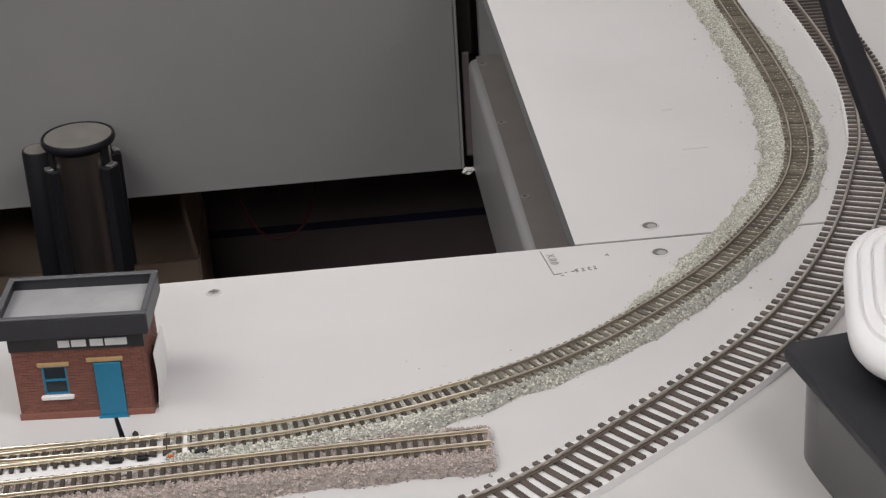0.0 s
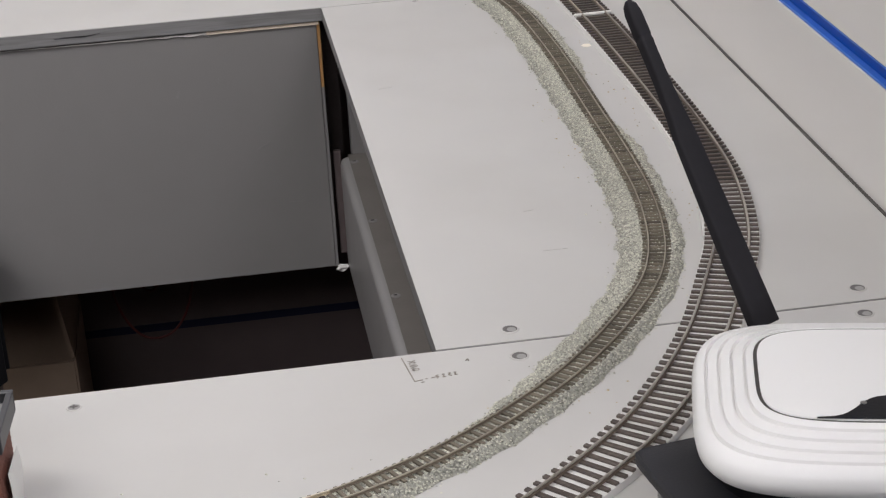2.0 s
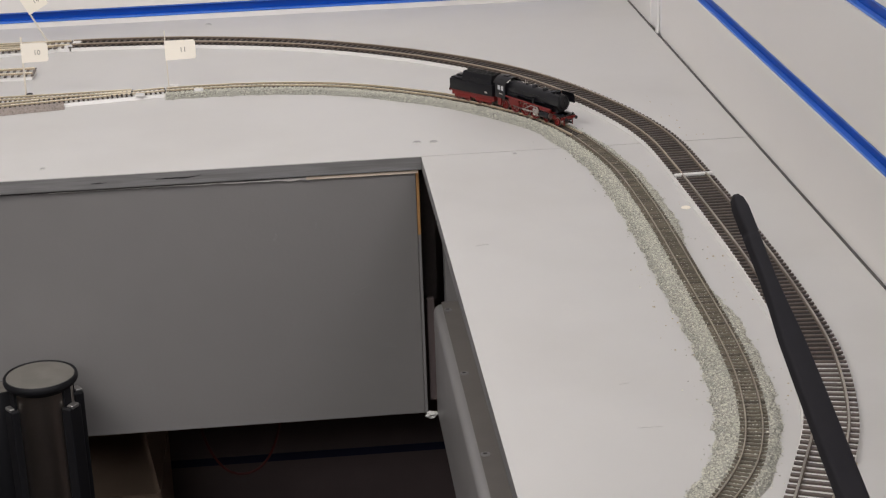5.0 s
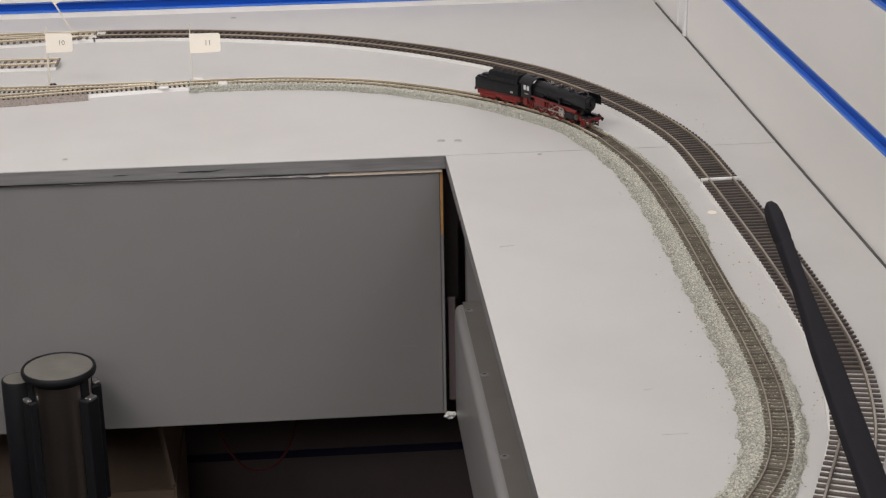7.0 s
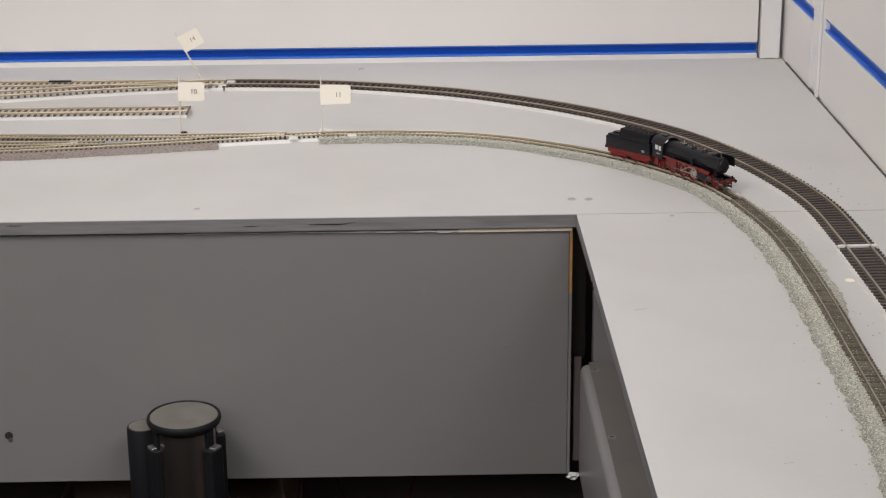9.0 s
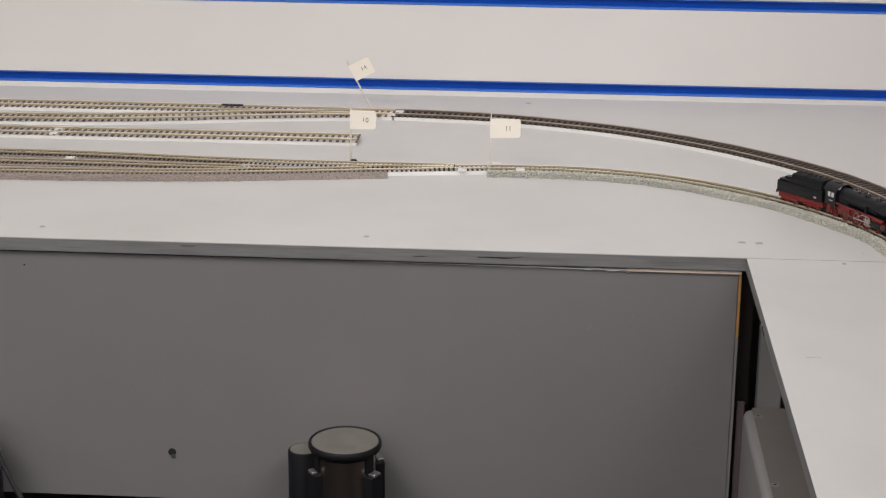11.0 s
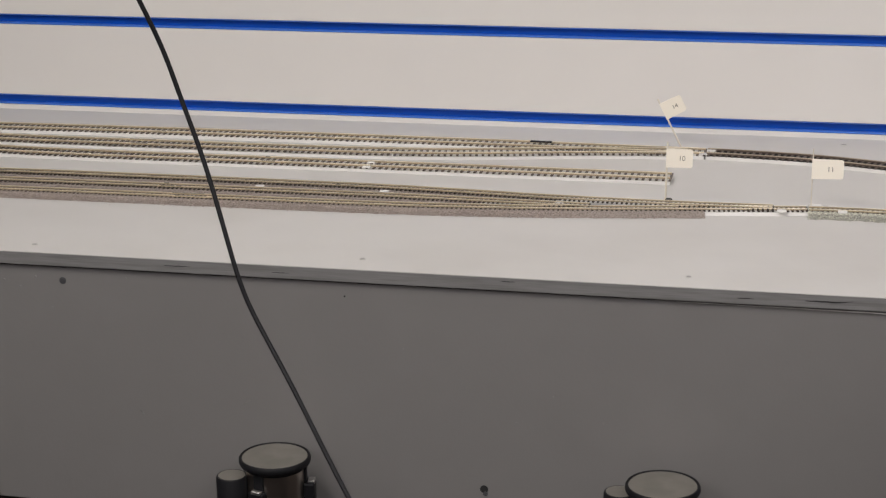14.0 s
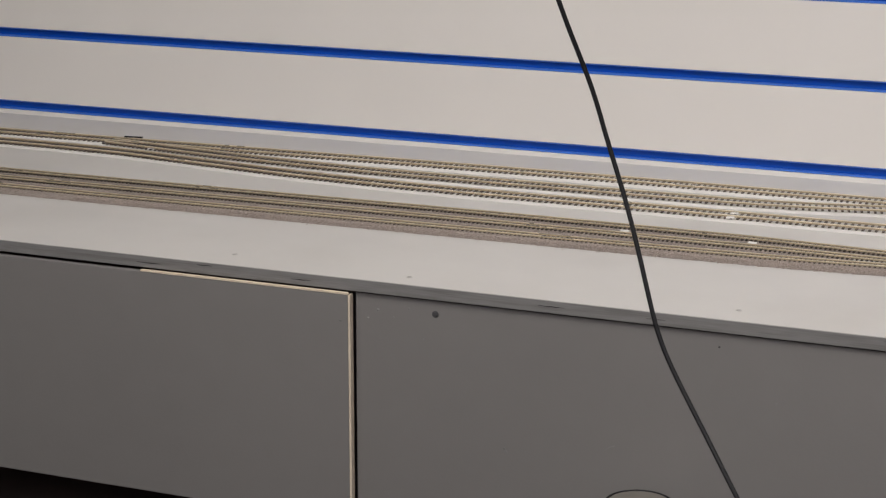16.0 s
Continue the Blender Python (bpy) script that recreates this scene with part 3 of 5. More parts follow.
# space below the far board closed in one dark colour: back, sides and a low shelf
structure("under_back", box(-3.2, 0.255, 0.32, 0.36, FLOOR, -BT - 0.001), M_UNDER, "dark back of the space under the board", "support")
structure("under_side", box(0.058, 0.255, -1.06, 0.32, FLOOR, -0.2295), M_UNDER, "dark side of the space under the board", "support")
structure("under_near", box(-3.2, 0.057, -1.06, -0.77, FLOOR, -BT - 0.001), M_UNDER, "dark block closing the space under the near board", "support")
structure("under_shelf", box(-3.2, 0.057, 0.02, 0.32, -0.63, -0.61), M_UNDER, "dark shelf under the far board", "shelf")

SIDE_H = 0.42

# ---- slatted walls: white boards with blue inserts between ----
def slat_wall_far():
    x0, x1 = -3.2, 0.2355
    wall = structure("wall_far", box(x0, x1, WALL_Y + 0.010, WALL_Y + 0.02, -0.02, 1.2), M_WALL, "white slatted wall with blue inserts", "wall")
    z, pitch, h = 0.0055, 0.0898, 0.0106
    low = -0.001
    for i in range(13):
        part("slat_board", box(x0, x1 - 0.001, WALL_Y, WALL_Y + 0.0098, low, z - 0.0004, 0.0006, 1), M_WALL, wall)
        s = part("blue_insert", box(x0, x1 - 0.001, WALL_Y + 0.0062, WALL_Y + 0.0097, z, z + h), M_BLUE, wall, "deep blue plastic insert")
        part("insert_lip", box(x0, x1 - 0.001, WALL_Y + 0.0002, WALL_Y + 0.0061, z, z + 0.0018, 0.0003, 1), M_BLUELIP, s, "light blue lower lip")
        part("insert_lip", box(x0, x1 - 0.001, WALL_Y + 0.0003, WALL_Y + 0.0061, z + h - 0.0008, z + h, 0.0002, 1), M_BLUELIP, s, "light blue upper lip")
        low = z + h + 0.0004
        z += pitch
    return wall


def slat_wall_right():
    wall = structure("wall_right", box(WALL_X + 0.010, WALL_X + 0.02, -1.17, WALL_Y + 0.02, -0.02, SIDE_H), M_WALL, "white slatted side wall with blue inserts", "wall")
    for y0, y1, shift in ((-1.17, 0.3405, 0.0), (0.3945, WALL_Y + 0.004, -0.0005)):
        z, pitch, h = 0.0672 + shift, 0.0898, 0.0115
        low = -0.001
        for i in range(4):
            part("slat_board", box(WALL_X, WALL_X + 0.0098, y0, y1, low, z - 0.0004, 0.0006, 1), M_WALL, wall)
            s = part("blue_insert", box(WALL_X + 0.0050, WALL_X + 0.0097, y0, y1, z, z + h), M_BLUE, wall, "deep blue plastic insert")
            part("insert_lip", box(WALL_X + 0.0002, WALL_X + 0.0049, y0, y1, z, z + 0.0018, 0.0003, 1), M_BLUELIP, s, "light blue lower lip")
            part("insert_lip", box(WALL_X + 0.0003, WALL_X + 0.0049, y0, y1, z + h - 0.0008, z + h, 0.0002, 1), M_BLUELIP, s, "light blue upper lip")
            low = z + h + 0.0004
            z += pitch
        part("slat_board", box(WALL_X, WALL_X + 0.0098, y0, y1, low, SIDE_H, 0.0006, 1), M_WALL, wall)
    part("joint_strip", box(WALL_X + 0.0008, WALL_X + 0.0098, 0.3407, 0.3943, 0.0, SIDE_H - 0.001, 0.0006, 1), M_TRIM, wall, "pale joint strip between two boards")
    part("joint_strip", box(WALL_X - 0.0022, WALL_X + 0.0006, 0.3520, 0.3600, 0.0, SIDE_H - 0.001, 0.0008, 2), M_TRIM, wall, "raised white bead on the joint")
    return wall


slat_wall_far()
slat_wall_right()
trim = structure("trim", box(0.2368, 0.2570, WALL_Y - 0.006, WALL_Y + 0.0195, -0.0005 + 0.001, 1.2, 0.0008, 1), M_TRIM, "white upright corner trim", "trim")
# dark strip at the foot of the side wall, the joint's shade put into colour
tagged(part("gap_shade_strip", box(WALL_X - 0.0020, WALL_X - 0.0002, -1.08, 0.503, -0.0002, 0.0006), M_GROOVE, right_board, "dark strip painted in for the shaded joint at the wall"))

# ---- tracks ----
N_MAIN = [(-0.1838, -0.7469), (-0.1391, -0.7442), (-0.0944, -0.7362), (-0.0607, -0.7256), (-0.0359, -0.714), (-0.0092, -0.6985), (0.0185, -0.6776), (0.05, -0.6486), (0.0765, -0.6175),
          (0.0961, -0.5896), (0.1117, -0.564), (0.1233, -0.5373), (0.1329, -0.5011), (0.1404, -0.45), (0.1439, -0.3863), (0.1453, -0.3014), (0.1467, -0.2198), (0.1462, -0.1425),
          (0.1418, -0.063), (0.1258, 0.0187), (0.1021, 0.0762), (0.0491, 0.1427), (-0.0136, 0.1905), (-0.0705, 0.2179), (-0.1393, 0.2305), (-0.2072, 0.2301)]
N_FRONT = [(-0.2092, 0.2301), (-0.2968, 0.2168), (-0.3953, 0.2), (-0.4934, 0.1883), (-0.6106, 0.1817), (-0.8792, 0.1784), (-1.2442, 0.1725), (-1.8946, 0.1673)]
N_MID = [(-0.3953, 0.2054), (-0.4934, 0.2076), (-0.5911, 0.2095), (-0.8792, 0.208), (-1.2444, 0.2014), (-1.8949, 0.196)]
N_BACK = [(-0.2377, 0.2261), (-0.3264, 0.2244), (-0.4247, 0.2268), (-0.5423, 0.2353), (-0.6397, 0.2386), (-0.8793, 0.2381), (-1.2447, 0.2314), (-1.8952, 0.2257)]
N_LEFT = [(-0.97, -0.7570), (-0.3949, -0.7526), (-0.2504, -0.7493), (-0.1843, -0.747)]
N_BRANCH = [(-0.97, -0.7080), (-0.3949, -0.736), (-0.296, -0.7437), (-0.2365, -0.7461), (-0.1858, -0.747)]
N_SIDING = [(-0.97, -0.7790), (-0.3949, -0.7732), (-0.2255, -0.7694), (-0.1401, -0.7665), (-0.0595, -0.7654)]
H_MAIN = [(-0.1567, -0.857), (-0.0574, -0.8106), (-0.0108, -0.7772), (0.0277, -0.7459), (0.0672, -0.7082), (0.0985, -0.6674), (0.1268, -0.6193), (0.151, -0.5648), (0.1713, -0.5126), (0.1869, -0.4393),
          (0.1927, -0.3704), (0.1949, -0.2783), (0.1942, -0.1873), (0.1926, -0.1012)]
H_FAR = [(0.1926, -0.0975), (0.187, 0.005), (0.1622, 0.1004), (0.1219, 0.191), (0.0779, 0.2533), (0.0153, 0.313), (-0.061, 0.3644), (-0.1268, 0.3932), (-0.2034, 0.4156), (-0.2801, 0.425), (-0.3087, 0.4262)]
H_BACK = [(-0.3106, 0.4263), (-0.3952, 0.4277), (-0.5422, 0.4308), (-0.8796, 0.4283), (-1.2019, 0.4178), (-1.4273, 0.4106), (-1.8972, 0.4034)]
H_MID = [(-0.3264, 0.4232), (-0.4148, 0.4117), (-0.5129, 0.3913), (-0.591, 0.3782), (-0.6881, 0.3721), (-0.8795, 0.37), (-1.0199, 0.37), (-1.1569, 0.378), (-1.2636, 0.3905), (-1.352, 0.4034)]
H_SIDE = [(-0.3343, 0.3217), (-0.4934, 0.3219), (-0.6881, 0.321), (-0.9265, 0.3196), (-1.0841, 0.329), (-1.228, 0.3476), (-1.3798, 0.3623), (-1.8968, 0.3643)]


def path3(points, step=0.004):
    return spline([(x, y, 0) for x, y in points], step, True)


def bed(points, section, material, name, label, jitter=0.0, kind="", category="track bed"):
    return tagged(sweep(path3(points), section, material, name, None, label, closed=True, jitter=jitter, kind=kind), category=category)


NB, HB = 0.0028, 0.0034
# white foam strips under the larger tracks
FOAM = [(-0.0147, 0.0001), (-0.0144, HB), (0.0141, HB), (0.0143, 0.0001)]
for pts in (H_MAIN[:9], H_FAR, H_BACK):
    bed(pts, FOAM, M_FOAM, "foam_underlay", "white foam strip under the wide-gauge track")
bed(H_MAIN[8:], [(-0.0147, 0.0001), (-0.0144, HB), (0.0150, HB), (0.0153, 0.0001)], M_FOAM, "foam_underlay", "white foam strip showing beside the wide-gauge track")
for pts in (H_MID, H_SIDE):
    bed(pts, [(u * 0.99, h - 0.0005 if h > 0.001 else h) for u, h in FOAM], M_FOAM, "foam_underlay", "white foam strip under the wide-gauge track")
# ballast under the smaller tracks
def clamp01(v):
    return min(1.0, max(0.0, v))


def reach_main(p):
    """Half widths right and left of the long curve's ballast: narrow by the points, wide inside the bend."""
    if p.y > -0.1:
        k = clamp01((p.y + 0.1) / 0.15)
        return 0.0145 - 0.0024 * k, 0.0203 - 0.0008 * k
    if p.y > -0.52:
        # washed away outside the bend between two stretches
        bare = clamp01((p.y + 0.355) / 0.05) * clamp01((-0.205 - p.y) / 0.035)
        return 0.0145 - 0.0078 * bare, 0.0203
    k = clamp01((p.x + 0.005) / 0.07)
    return 0.0132 + 0.006 * clamp01((-0.055 - p.x) / 0.04), 0.0092 + 0.0108 * k


def reach_siding(p):
    return 0.0185, 0.0085 + 0.0045 * clamp01((p.x + 0.165) / 0.03)


def reach_front(p):
    k = clamp01((-0.33 - p.x) / 0.1)
    return 0.0125, 0.010 + 0.0095 * k


BTOP = NB + 0.0009
main_line, siding_line, front_line = path3(N_MAIN, 0.002), path3(N_SIDING, 0.002)[280:], path3(N_FRONT[1:7], 0.002)
ballast_bed(main_line, reach_main, BTOP, M_BALLAST, "grey-green ballast shoulder under the narrow track", 31, 0.0008)
ballast_bed(path3(N_SIDING, 0.003), reach_siding, BTOP, M_BALLAST2, "brown-grey ballast bed of the siding", 32, 0.0009)
bed(N_FRONT[1:], [(-0.0125, 0.0002), (-0.0115, NB + 0.0007), (0.0105, NB + 0.0007), (0.0195, 0.0002)], M_BALLAST2, "ballast_bed", "brown-grey ballast under the front of three tracks", 0.002)
bed(N_MID[1:], [(-0.0135, 0.0002), (-0.0125, NB + 0.0009), (0.0125, NB + 0.0009), (0.0135, 0.0002)], M_BALLAST2, "ballast_bed", "brown-grey ballast under the middle of three tracks", 0.002)
bed(N_BACK[2:], [(-0.0125, 0.0002), (-0.0105, NB + 0.0008), (0.0115, NB + 0.0008), (0.0125, 0.0002)], M_BALLAST2, "ballast_bed", "brown-grey ballast under the back of three tracks", 0.002)
bed(N_FRONT[:2], [(-0.0092, 0.0001), (-0.0082, NB - 0.0002), (0.0092, NB - 0.0002), (0.0108, 0.0001)], M_FOAM, "foam_underlay", "white foam under the points", 0.0)
bed(N_LEFT, [(-0.013, 0.0001), (-0.011, NB - 0.0002), (0.011, NB - 0.0002), (0.012, 0.0001)], M_FOAM, "foam_underlay", "white foam under the points", 0.0)
grains(main_line, reach_main, BTOP, 1.8e6, 0.0006, M_GRAIN, "loose fine grey-green ballast stones along the track", 11, dip=0.0008)
grains(siding_line, reach_siding, BTOP, 1.9e6, 0.0006, M_GRAIN2, "loose brownish ballast stones along the siding", 12, dip=0.0009)
grains(front_line, reach_front, NB, 1.2e6, 0.0006, M_GRAIN2, "loose brownish ballast stones beside three tracks", 13)

NLAB = "narrow-gauge model track with nickel rails on ballast"
HLAB = "wide-gauge model track with brown sleepers on white foam"
for k, pts in enumerate((N_MAIN[:4], N_FRONT, N_MID, N_BACK, N_LEFT, N_BRANCH, N_SIDING, N_MAIN[3:20], N_MAIN[19:])):
    track(pts, "small", NB + (0.0003 * (k + 1) if k in (2, 3) else 0.0002 if k == 5 else 0.0), NLAB if k != 7 else "narrow-gauge model track with dull brown rails on ballast", M_NDULL if k == 7 else M_NRAIL, seed=k, sleeper="dusty" if k == 7 else "")
for k, pts in enumerate((H_MAIN, H_FAR, H_BACK, H_MID, H_SIDE)):
    t = track(pts, "large", HB + (0.0004 if k == 3 else 0), HLAB, M_HORAIL if k == 0 else M_HOMID if k == 1 else M_NRAIL, seed=20 + k)
    if k < 2:
        # the first two lengths get a near-black strip in the gaps between their sleepers
        web = path3(pts[9:] if k == 0 else pts)
        origin = Vector((pts[0][0], pts[0][1], 0))
        sweep([p - origin for p in web], [(-0.0132, 0.0001), (-0.0132, 0.0005), (0.0132, 0.0005), (0.0132, 0.0001)], M_GAPSTRIP, "sleeper_gap_strip", t, "dark strip between the sleepers")

# ---- small marks on the boards ----
def screw_hole(x, y, r, label, dark=True):
    t = thing("screw_hole", label, "screw hole", pose(x, y, 0.0), "screw holes in the boards")
    part("rim", lathe([(r, 0.0001), (r * 0.94, 0.0005), (r * 0.86, 0.0006), (r * 0.8, 0.0003), (0.0, 0.0003)], 20), M_BOARD, t, "")
    part("bowl", lathe([(r * 0.79, 0.0003), (r * 0.6, 0.00045), (0.0, 0.00045)], 18, (r * 0.05, 0, 0)), M_DEEP if dark else M_BOWL, t, "dark sunken bowl" if dark else "grey sunken bowl")
    if dark:
        part("screw_head", lathe([(r * 0.5, 0.0004), (r * 0.45, 0.0006), (0, 0.0006)], 14, (r * 0.16, -r * 0.2, 0)), M_BOWL, t, "dull grey screw head")
    return t


for x, y in ((0.0378, -0.5857), (0.037, -0.6145), (0.213, -0.5846), (0.2064, -0.6123)):
    screw_hole(x, y, 0.0047, "countersunk screw hole in the white board")
s3 = screw_hole(-0.1693, -0.614, 0.0036, "countersunk cross-head screw in the white board", False)
part("cross_slot", box(-0.0018, 0.0018, -0.0004, 0.0004, 0.0007, 0.0009), M_DEEP, s3, "dark cross slot")
part("cross_slot", box(-0.0004, 0.0004, -0.0018, 0.0018, 0.00071, 0.00091), M_DEEP, s3, "dark cross slot")
for x, y in ((-0.0003, 0.0384), (0.0129, 0.0372)):
    screw_hole(x, y, 0.0038, "filled screw hole in the white board", False)
for x, y, r in ((-0.2938, 0.0266, 0.0026), (-0.5531, 0.0281, 0.0026), (-0.8307, 0.0208, 0.0026), (-1.0002, 0.0317, 0.0026), (-0.1779, 0.4995, 0.0034), (0.0723, -0.0081, 0.002)):
    screw_hole(x, y, r, "small painted-over screw in the white board", False)


def flat_mark(name, label, strokes, material, width):
    """Lines drawn on a board: each stroke a list of points."""
    bm = bmesh.new()
    for st in strokes:
        for (x0, y0), (x1, y1) in zip(st, st[1:]):
            d = Vector((x1 - x0, y1 - y0, 0))
            m = Matrix.Translation(((x0 + x1) / 2, (y0 + y1) / 2, 0.0002)) @ Matrix.Rotation(math.atan2(d.y, d.x), 4, "Z")
            vs = add_box(bm, -d.length / 2, d.length / 2, -width / 2, width / 2, -0.0001, 0.0001)
            bmesh.ops.transform(bm, matrix=m, verts=vs)
    return tagged(part(name, bm, material, None, label), category="pencil mark")


note = flat_mark("pencil_mark", "pencilled corner and notes on the white board",
                 [[(-0.0172, -0.6030), (-0.0143, -0.6275), (-0.0105, -0.6268)], [(-0.0092, -0.6262), (-0.0082, -0.6262)], [(-0.0063, -0.6258), (-0.0045, -0.6256)],
                  [(-0.0028, -0.6238), (-0.0040, -0.6240), (-0.0040, -0.6252), (-0.0028, -0.6256), (-0.0038, -0.6268)], [(-0.0012, -0.6236), (0.0, -0.6236), (-0.0010, -0.6264), (0.0004, -0.6262)],
                  [(0.0018, -0.6232), (0.0030, -0.6232), (0.0018, -0.6248), (0.0032, -0.6260)], [(0.0044, -0.6230), (0.0056, -0.6228), (0.0046, -0.6252), (0.0060, -0.6252)],
                  [(0.0118, -0.6130), (0.0128, -0.6112), (0.0132, -0.6134)], [(0.0122, -0.6122), (0.0134, -0.6120)], [(-0.0115, -0.6292), (-0.0100, -0.6290)]], M_FAINT, 0.0005)

for a, b in (((0.0726, -0.4438), (0.0785, -0.4427)), ((0.0719, -0.4992), (0.0857, -0.4991)), ((0.0193, -0.2095), (0.0291, -0.2074))):
    tagged(flat_mark("scuff_mark", "faint grey scuff across the white board", [[a, b]], M_SCUFF, 0.0004), category="scuff mark", group="scuffs on the board")


def crumbs(name, label, count, spots, size, material, seed):
    rnd = random.Random(seed)
    verts, faces = [], []
    for _ in range(count):
        cx, cy, sx, sy = spots[rnd.randrange(len(spots))]
        x, y = rnd.gauss(cx, sx), rnd.gauss(cy, sy)
        r = size * rnd.uniform(0.4, 1.5)
        k = len(verts)
        a = rnd.uniform(0, 6.28)
        for q in range(4):
            verts.append((x + r * math.cos(a + q * 1.57) * rnd.uniform(0.6, 1.2), y + r * math.sin(a + q * 1.57), 0.0001))
        verts.append((x, y, r * 0.8))
        faces += [(k, k + 1, k + 4), (k + 1, k + 2, k + 4), (k + 2, k + 3, k + 4), (k + 3, k, k + 4)]
    return tagged(new(name, mesh(name, verts, faces, material)), label, "crumbs", kind="stuff")


crumbs("dark_crumbs", "dark specks of dirt scattered on the boards", 110,
       [(0.1687, -0.2909, 0.006, 0.05), (0.1677, -0.1532, 0.006, 0.05), (0.163, -0.45, 0.008, 0.04), (0.1186, -0.4076, 0.005, 0.1), (0.1226, -0.2695, 0.006, 0.08), (0.1665, -0.535, 0.01, 0.03), (0.2128, 0.0466, 0.01, 0.04),
        (0.061, -0.6634, 0.02, 0.02)], 0.0007, M_NSIDE, 5)
crumbs("pale_crumbs", "stray pale ballast stones on the board", 60,
       [(0.118, -0.3226, 0.004, 0.12), (0.1646, -0.2697, 0.006, 0.09), (0.1141, -0.4714, 0.006, 0.03), (-0.0578, -0.6983, 0.05, 0.004)], 0.0006, M_GRAIN, 6)
glue = tagged(part("glue_spot", lathe([(0.0035, 0.0001), (0.003, 0.0006), (0.0, 0.0008)], 11, (0.1736, -0.1586, 0)), M_PAPER, None, "yellowish dried glue spot on the board"), category="glue spot")

# ---- pieces along the tracks ----
def strip(name, label, category, x, y, w, d, z0, h, material, turn=0.0, group=""):
    t = part(name, box(-w / 2, w / 2, -d / 2, d / 2, 0, h, min(w, d, h) * 0.25, 1), material, None, label)
    t.matrix_world = pose(x, y, z0, 0, 0, turn)
    return tagged(t, label, category, group)


strip("joint_strip", "white foam strip bridging a track joint", "track joint", 0.1926, -0.0994, 0.0285, 0.0034, HB + 0.0002, 0.0022, M_FOAM, 2)
for x, y in ((-0.4218, 0.2129), (-0.5833, 0.2229), (-0.7006, 0.2218), (-0.3116, 0.4177), (-0.3047, 0.4316), (-0.6222, 0.3107), (-0.6222, 0.3289), (-1.288, 0.3858), (-0.2299, 0.2169), (-0.1787, 0.2224)):
    strip("joint_strip", "white foam scrap showing at a track joint", "track joint", x, y, 0.008, 0.007, HB + 0.0001, 0.0018, M_FOAM, 0, "white joint scraps")
for x, y, w, tn in ((-0.4737, 0.4331, 0.022, -1), (-1.3334, 0.4235, 0.022, 8), (-0.2811, 0.2247, 0.024, 3)):
    strip("insulator", "black plastic insulator lying between the rails", "insulator", x, y, w, 0.0035, HB + 0.003 if y > 0.3 else NB + 0.0014, 0.0014, M_BLACKPL, tn, "black insulators")
strip("points_motor", "small pale points lever beside the track", "points lever", -0.2023, 0.2423, 0.012, 0.004, 0.0, 0.0055, M_FOAM, -8)
strip("points_motor", "small dark points lever beside the track", "points lever", -0.3293, 0.2453, 0.006, 0.004, 0.0, 0.0042, M_LBLACK, 4)
strip("red_dot", "small orange wire end on the points", "wire end", -0.1821, -0.7572, 0.0022, 0.0012, NB + 0.0012, 0.0008, M_ORANGE)
strip("joint_strip", "white foam scrap showing at a track joint", "track joint", -0.1764, -0.7467, 0.003, 0.016, NB + 0.0002, 0.0011, M_FOAM, 0, "white joint scraps")
for x, y, w in ((-0.2033, -0.7556, 0.0052), (-0.1930, -0.7556, 0.0046), (-0.1704, -0.7551, 0.0052)):
    strip("points_block", "small black plastic block beside the points", "points block", x, y, w, 0.0024, NB - 0.0002, 0.0020, M_LBLACK, 1, "black points blocks")
lever = thing("points_lever", "black points lever standing beside the track", "points lever", pose(-0.2013, -0.7379, 0.0))
part("base", box(-0.0025, 0.007, -0.0015, 0.0015, 0.0001, 0.0025, 0.0005, 1), M_LBLACK, lever)
part("arm", cyl((-0.0005, 0, 0.002), (-0.0022, 0.001, 0.0118), 0.0011, 0.0008, 8), M_LBLACK, lever)
part("knob", lathe([(0.0012, 0), (0.0012, 0.002), (0.0004, 0.003), (0.0, 0.003)], 10, (0.0045, 0, 0.0024)), M_LBLACK, lever)


# ---- numbered pin flags ----
def writing(text, size, material, parent, m):
    cu = bpy.data.curves.new("writing", "FONT")
    cu.body, cu.size, cu.extrude, cu.align_x, cu.align_y = text, size, 0.00002, "CENTER", "CENTER"
    tmp = bpy.data.objects.new("writing", cu)
    me = bpy.data.meshes.new_from_object(tmp)
    bpy.data.objects.remove(tmp)
    me.materials.append(material)
    ob = new("writing", me)
    ob.parent = parent
    ob.matrix_local = m
    return ob


writing("X.0.0", 0.0052, M_FAINT, note, pose(-0.0129, -0.6122, 0.0004, 0, 0, -84))


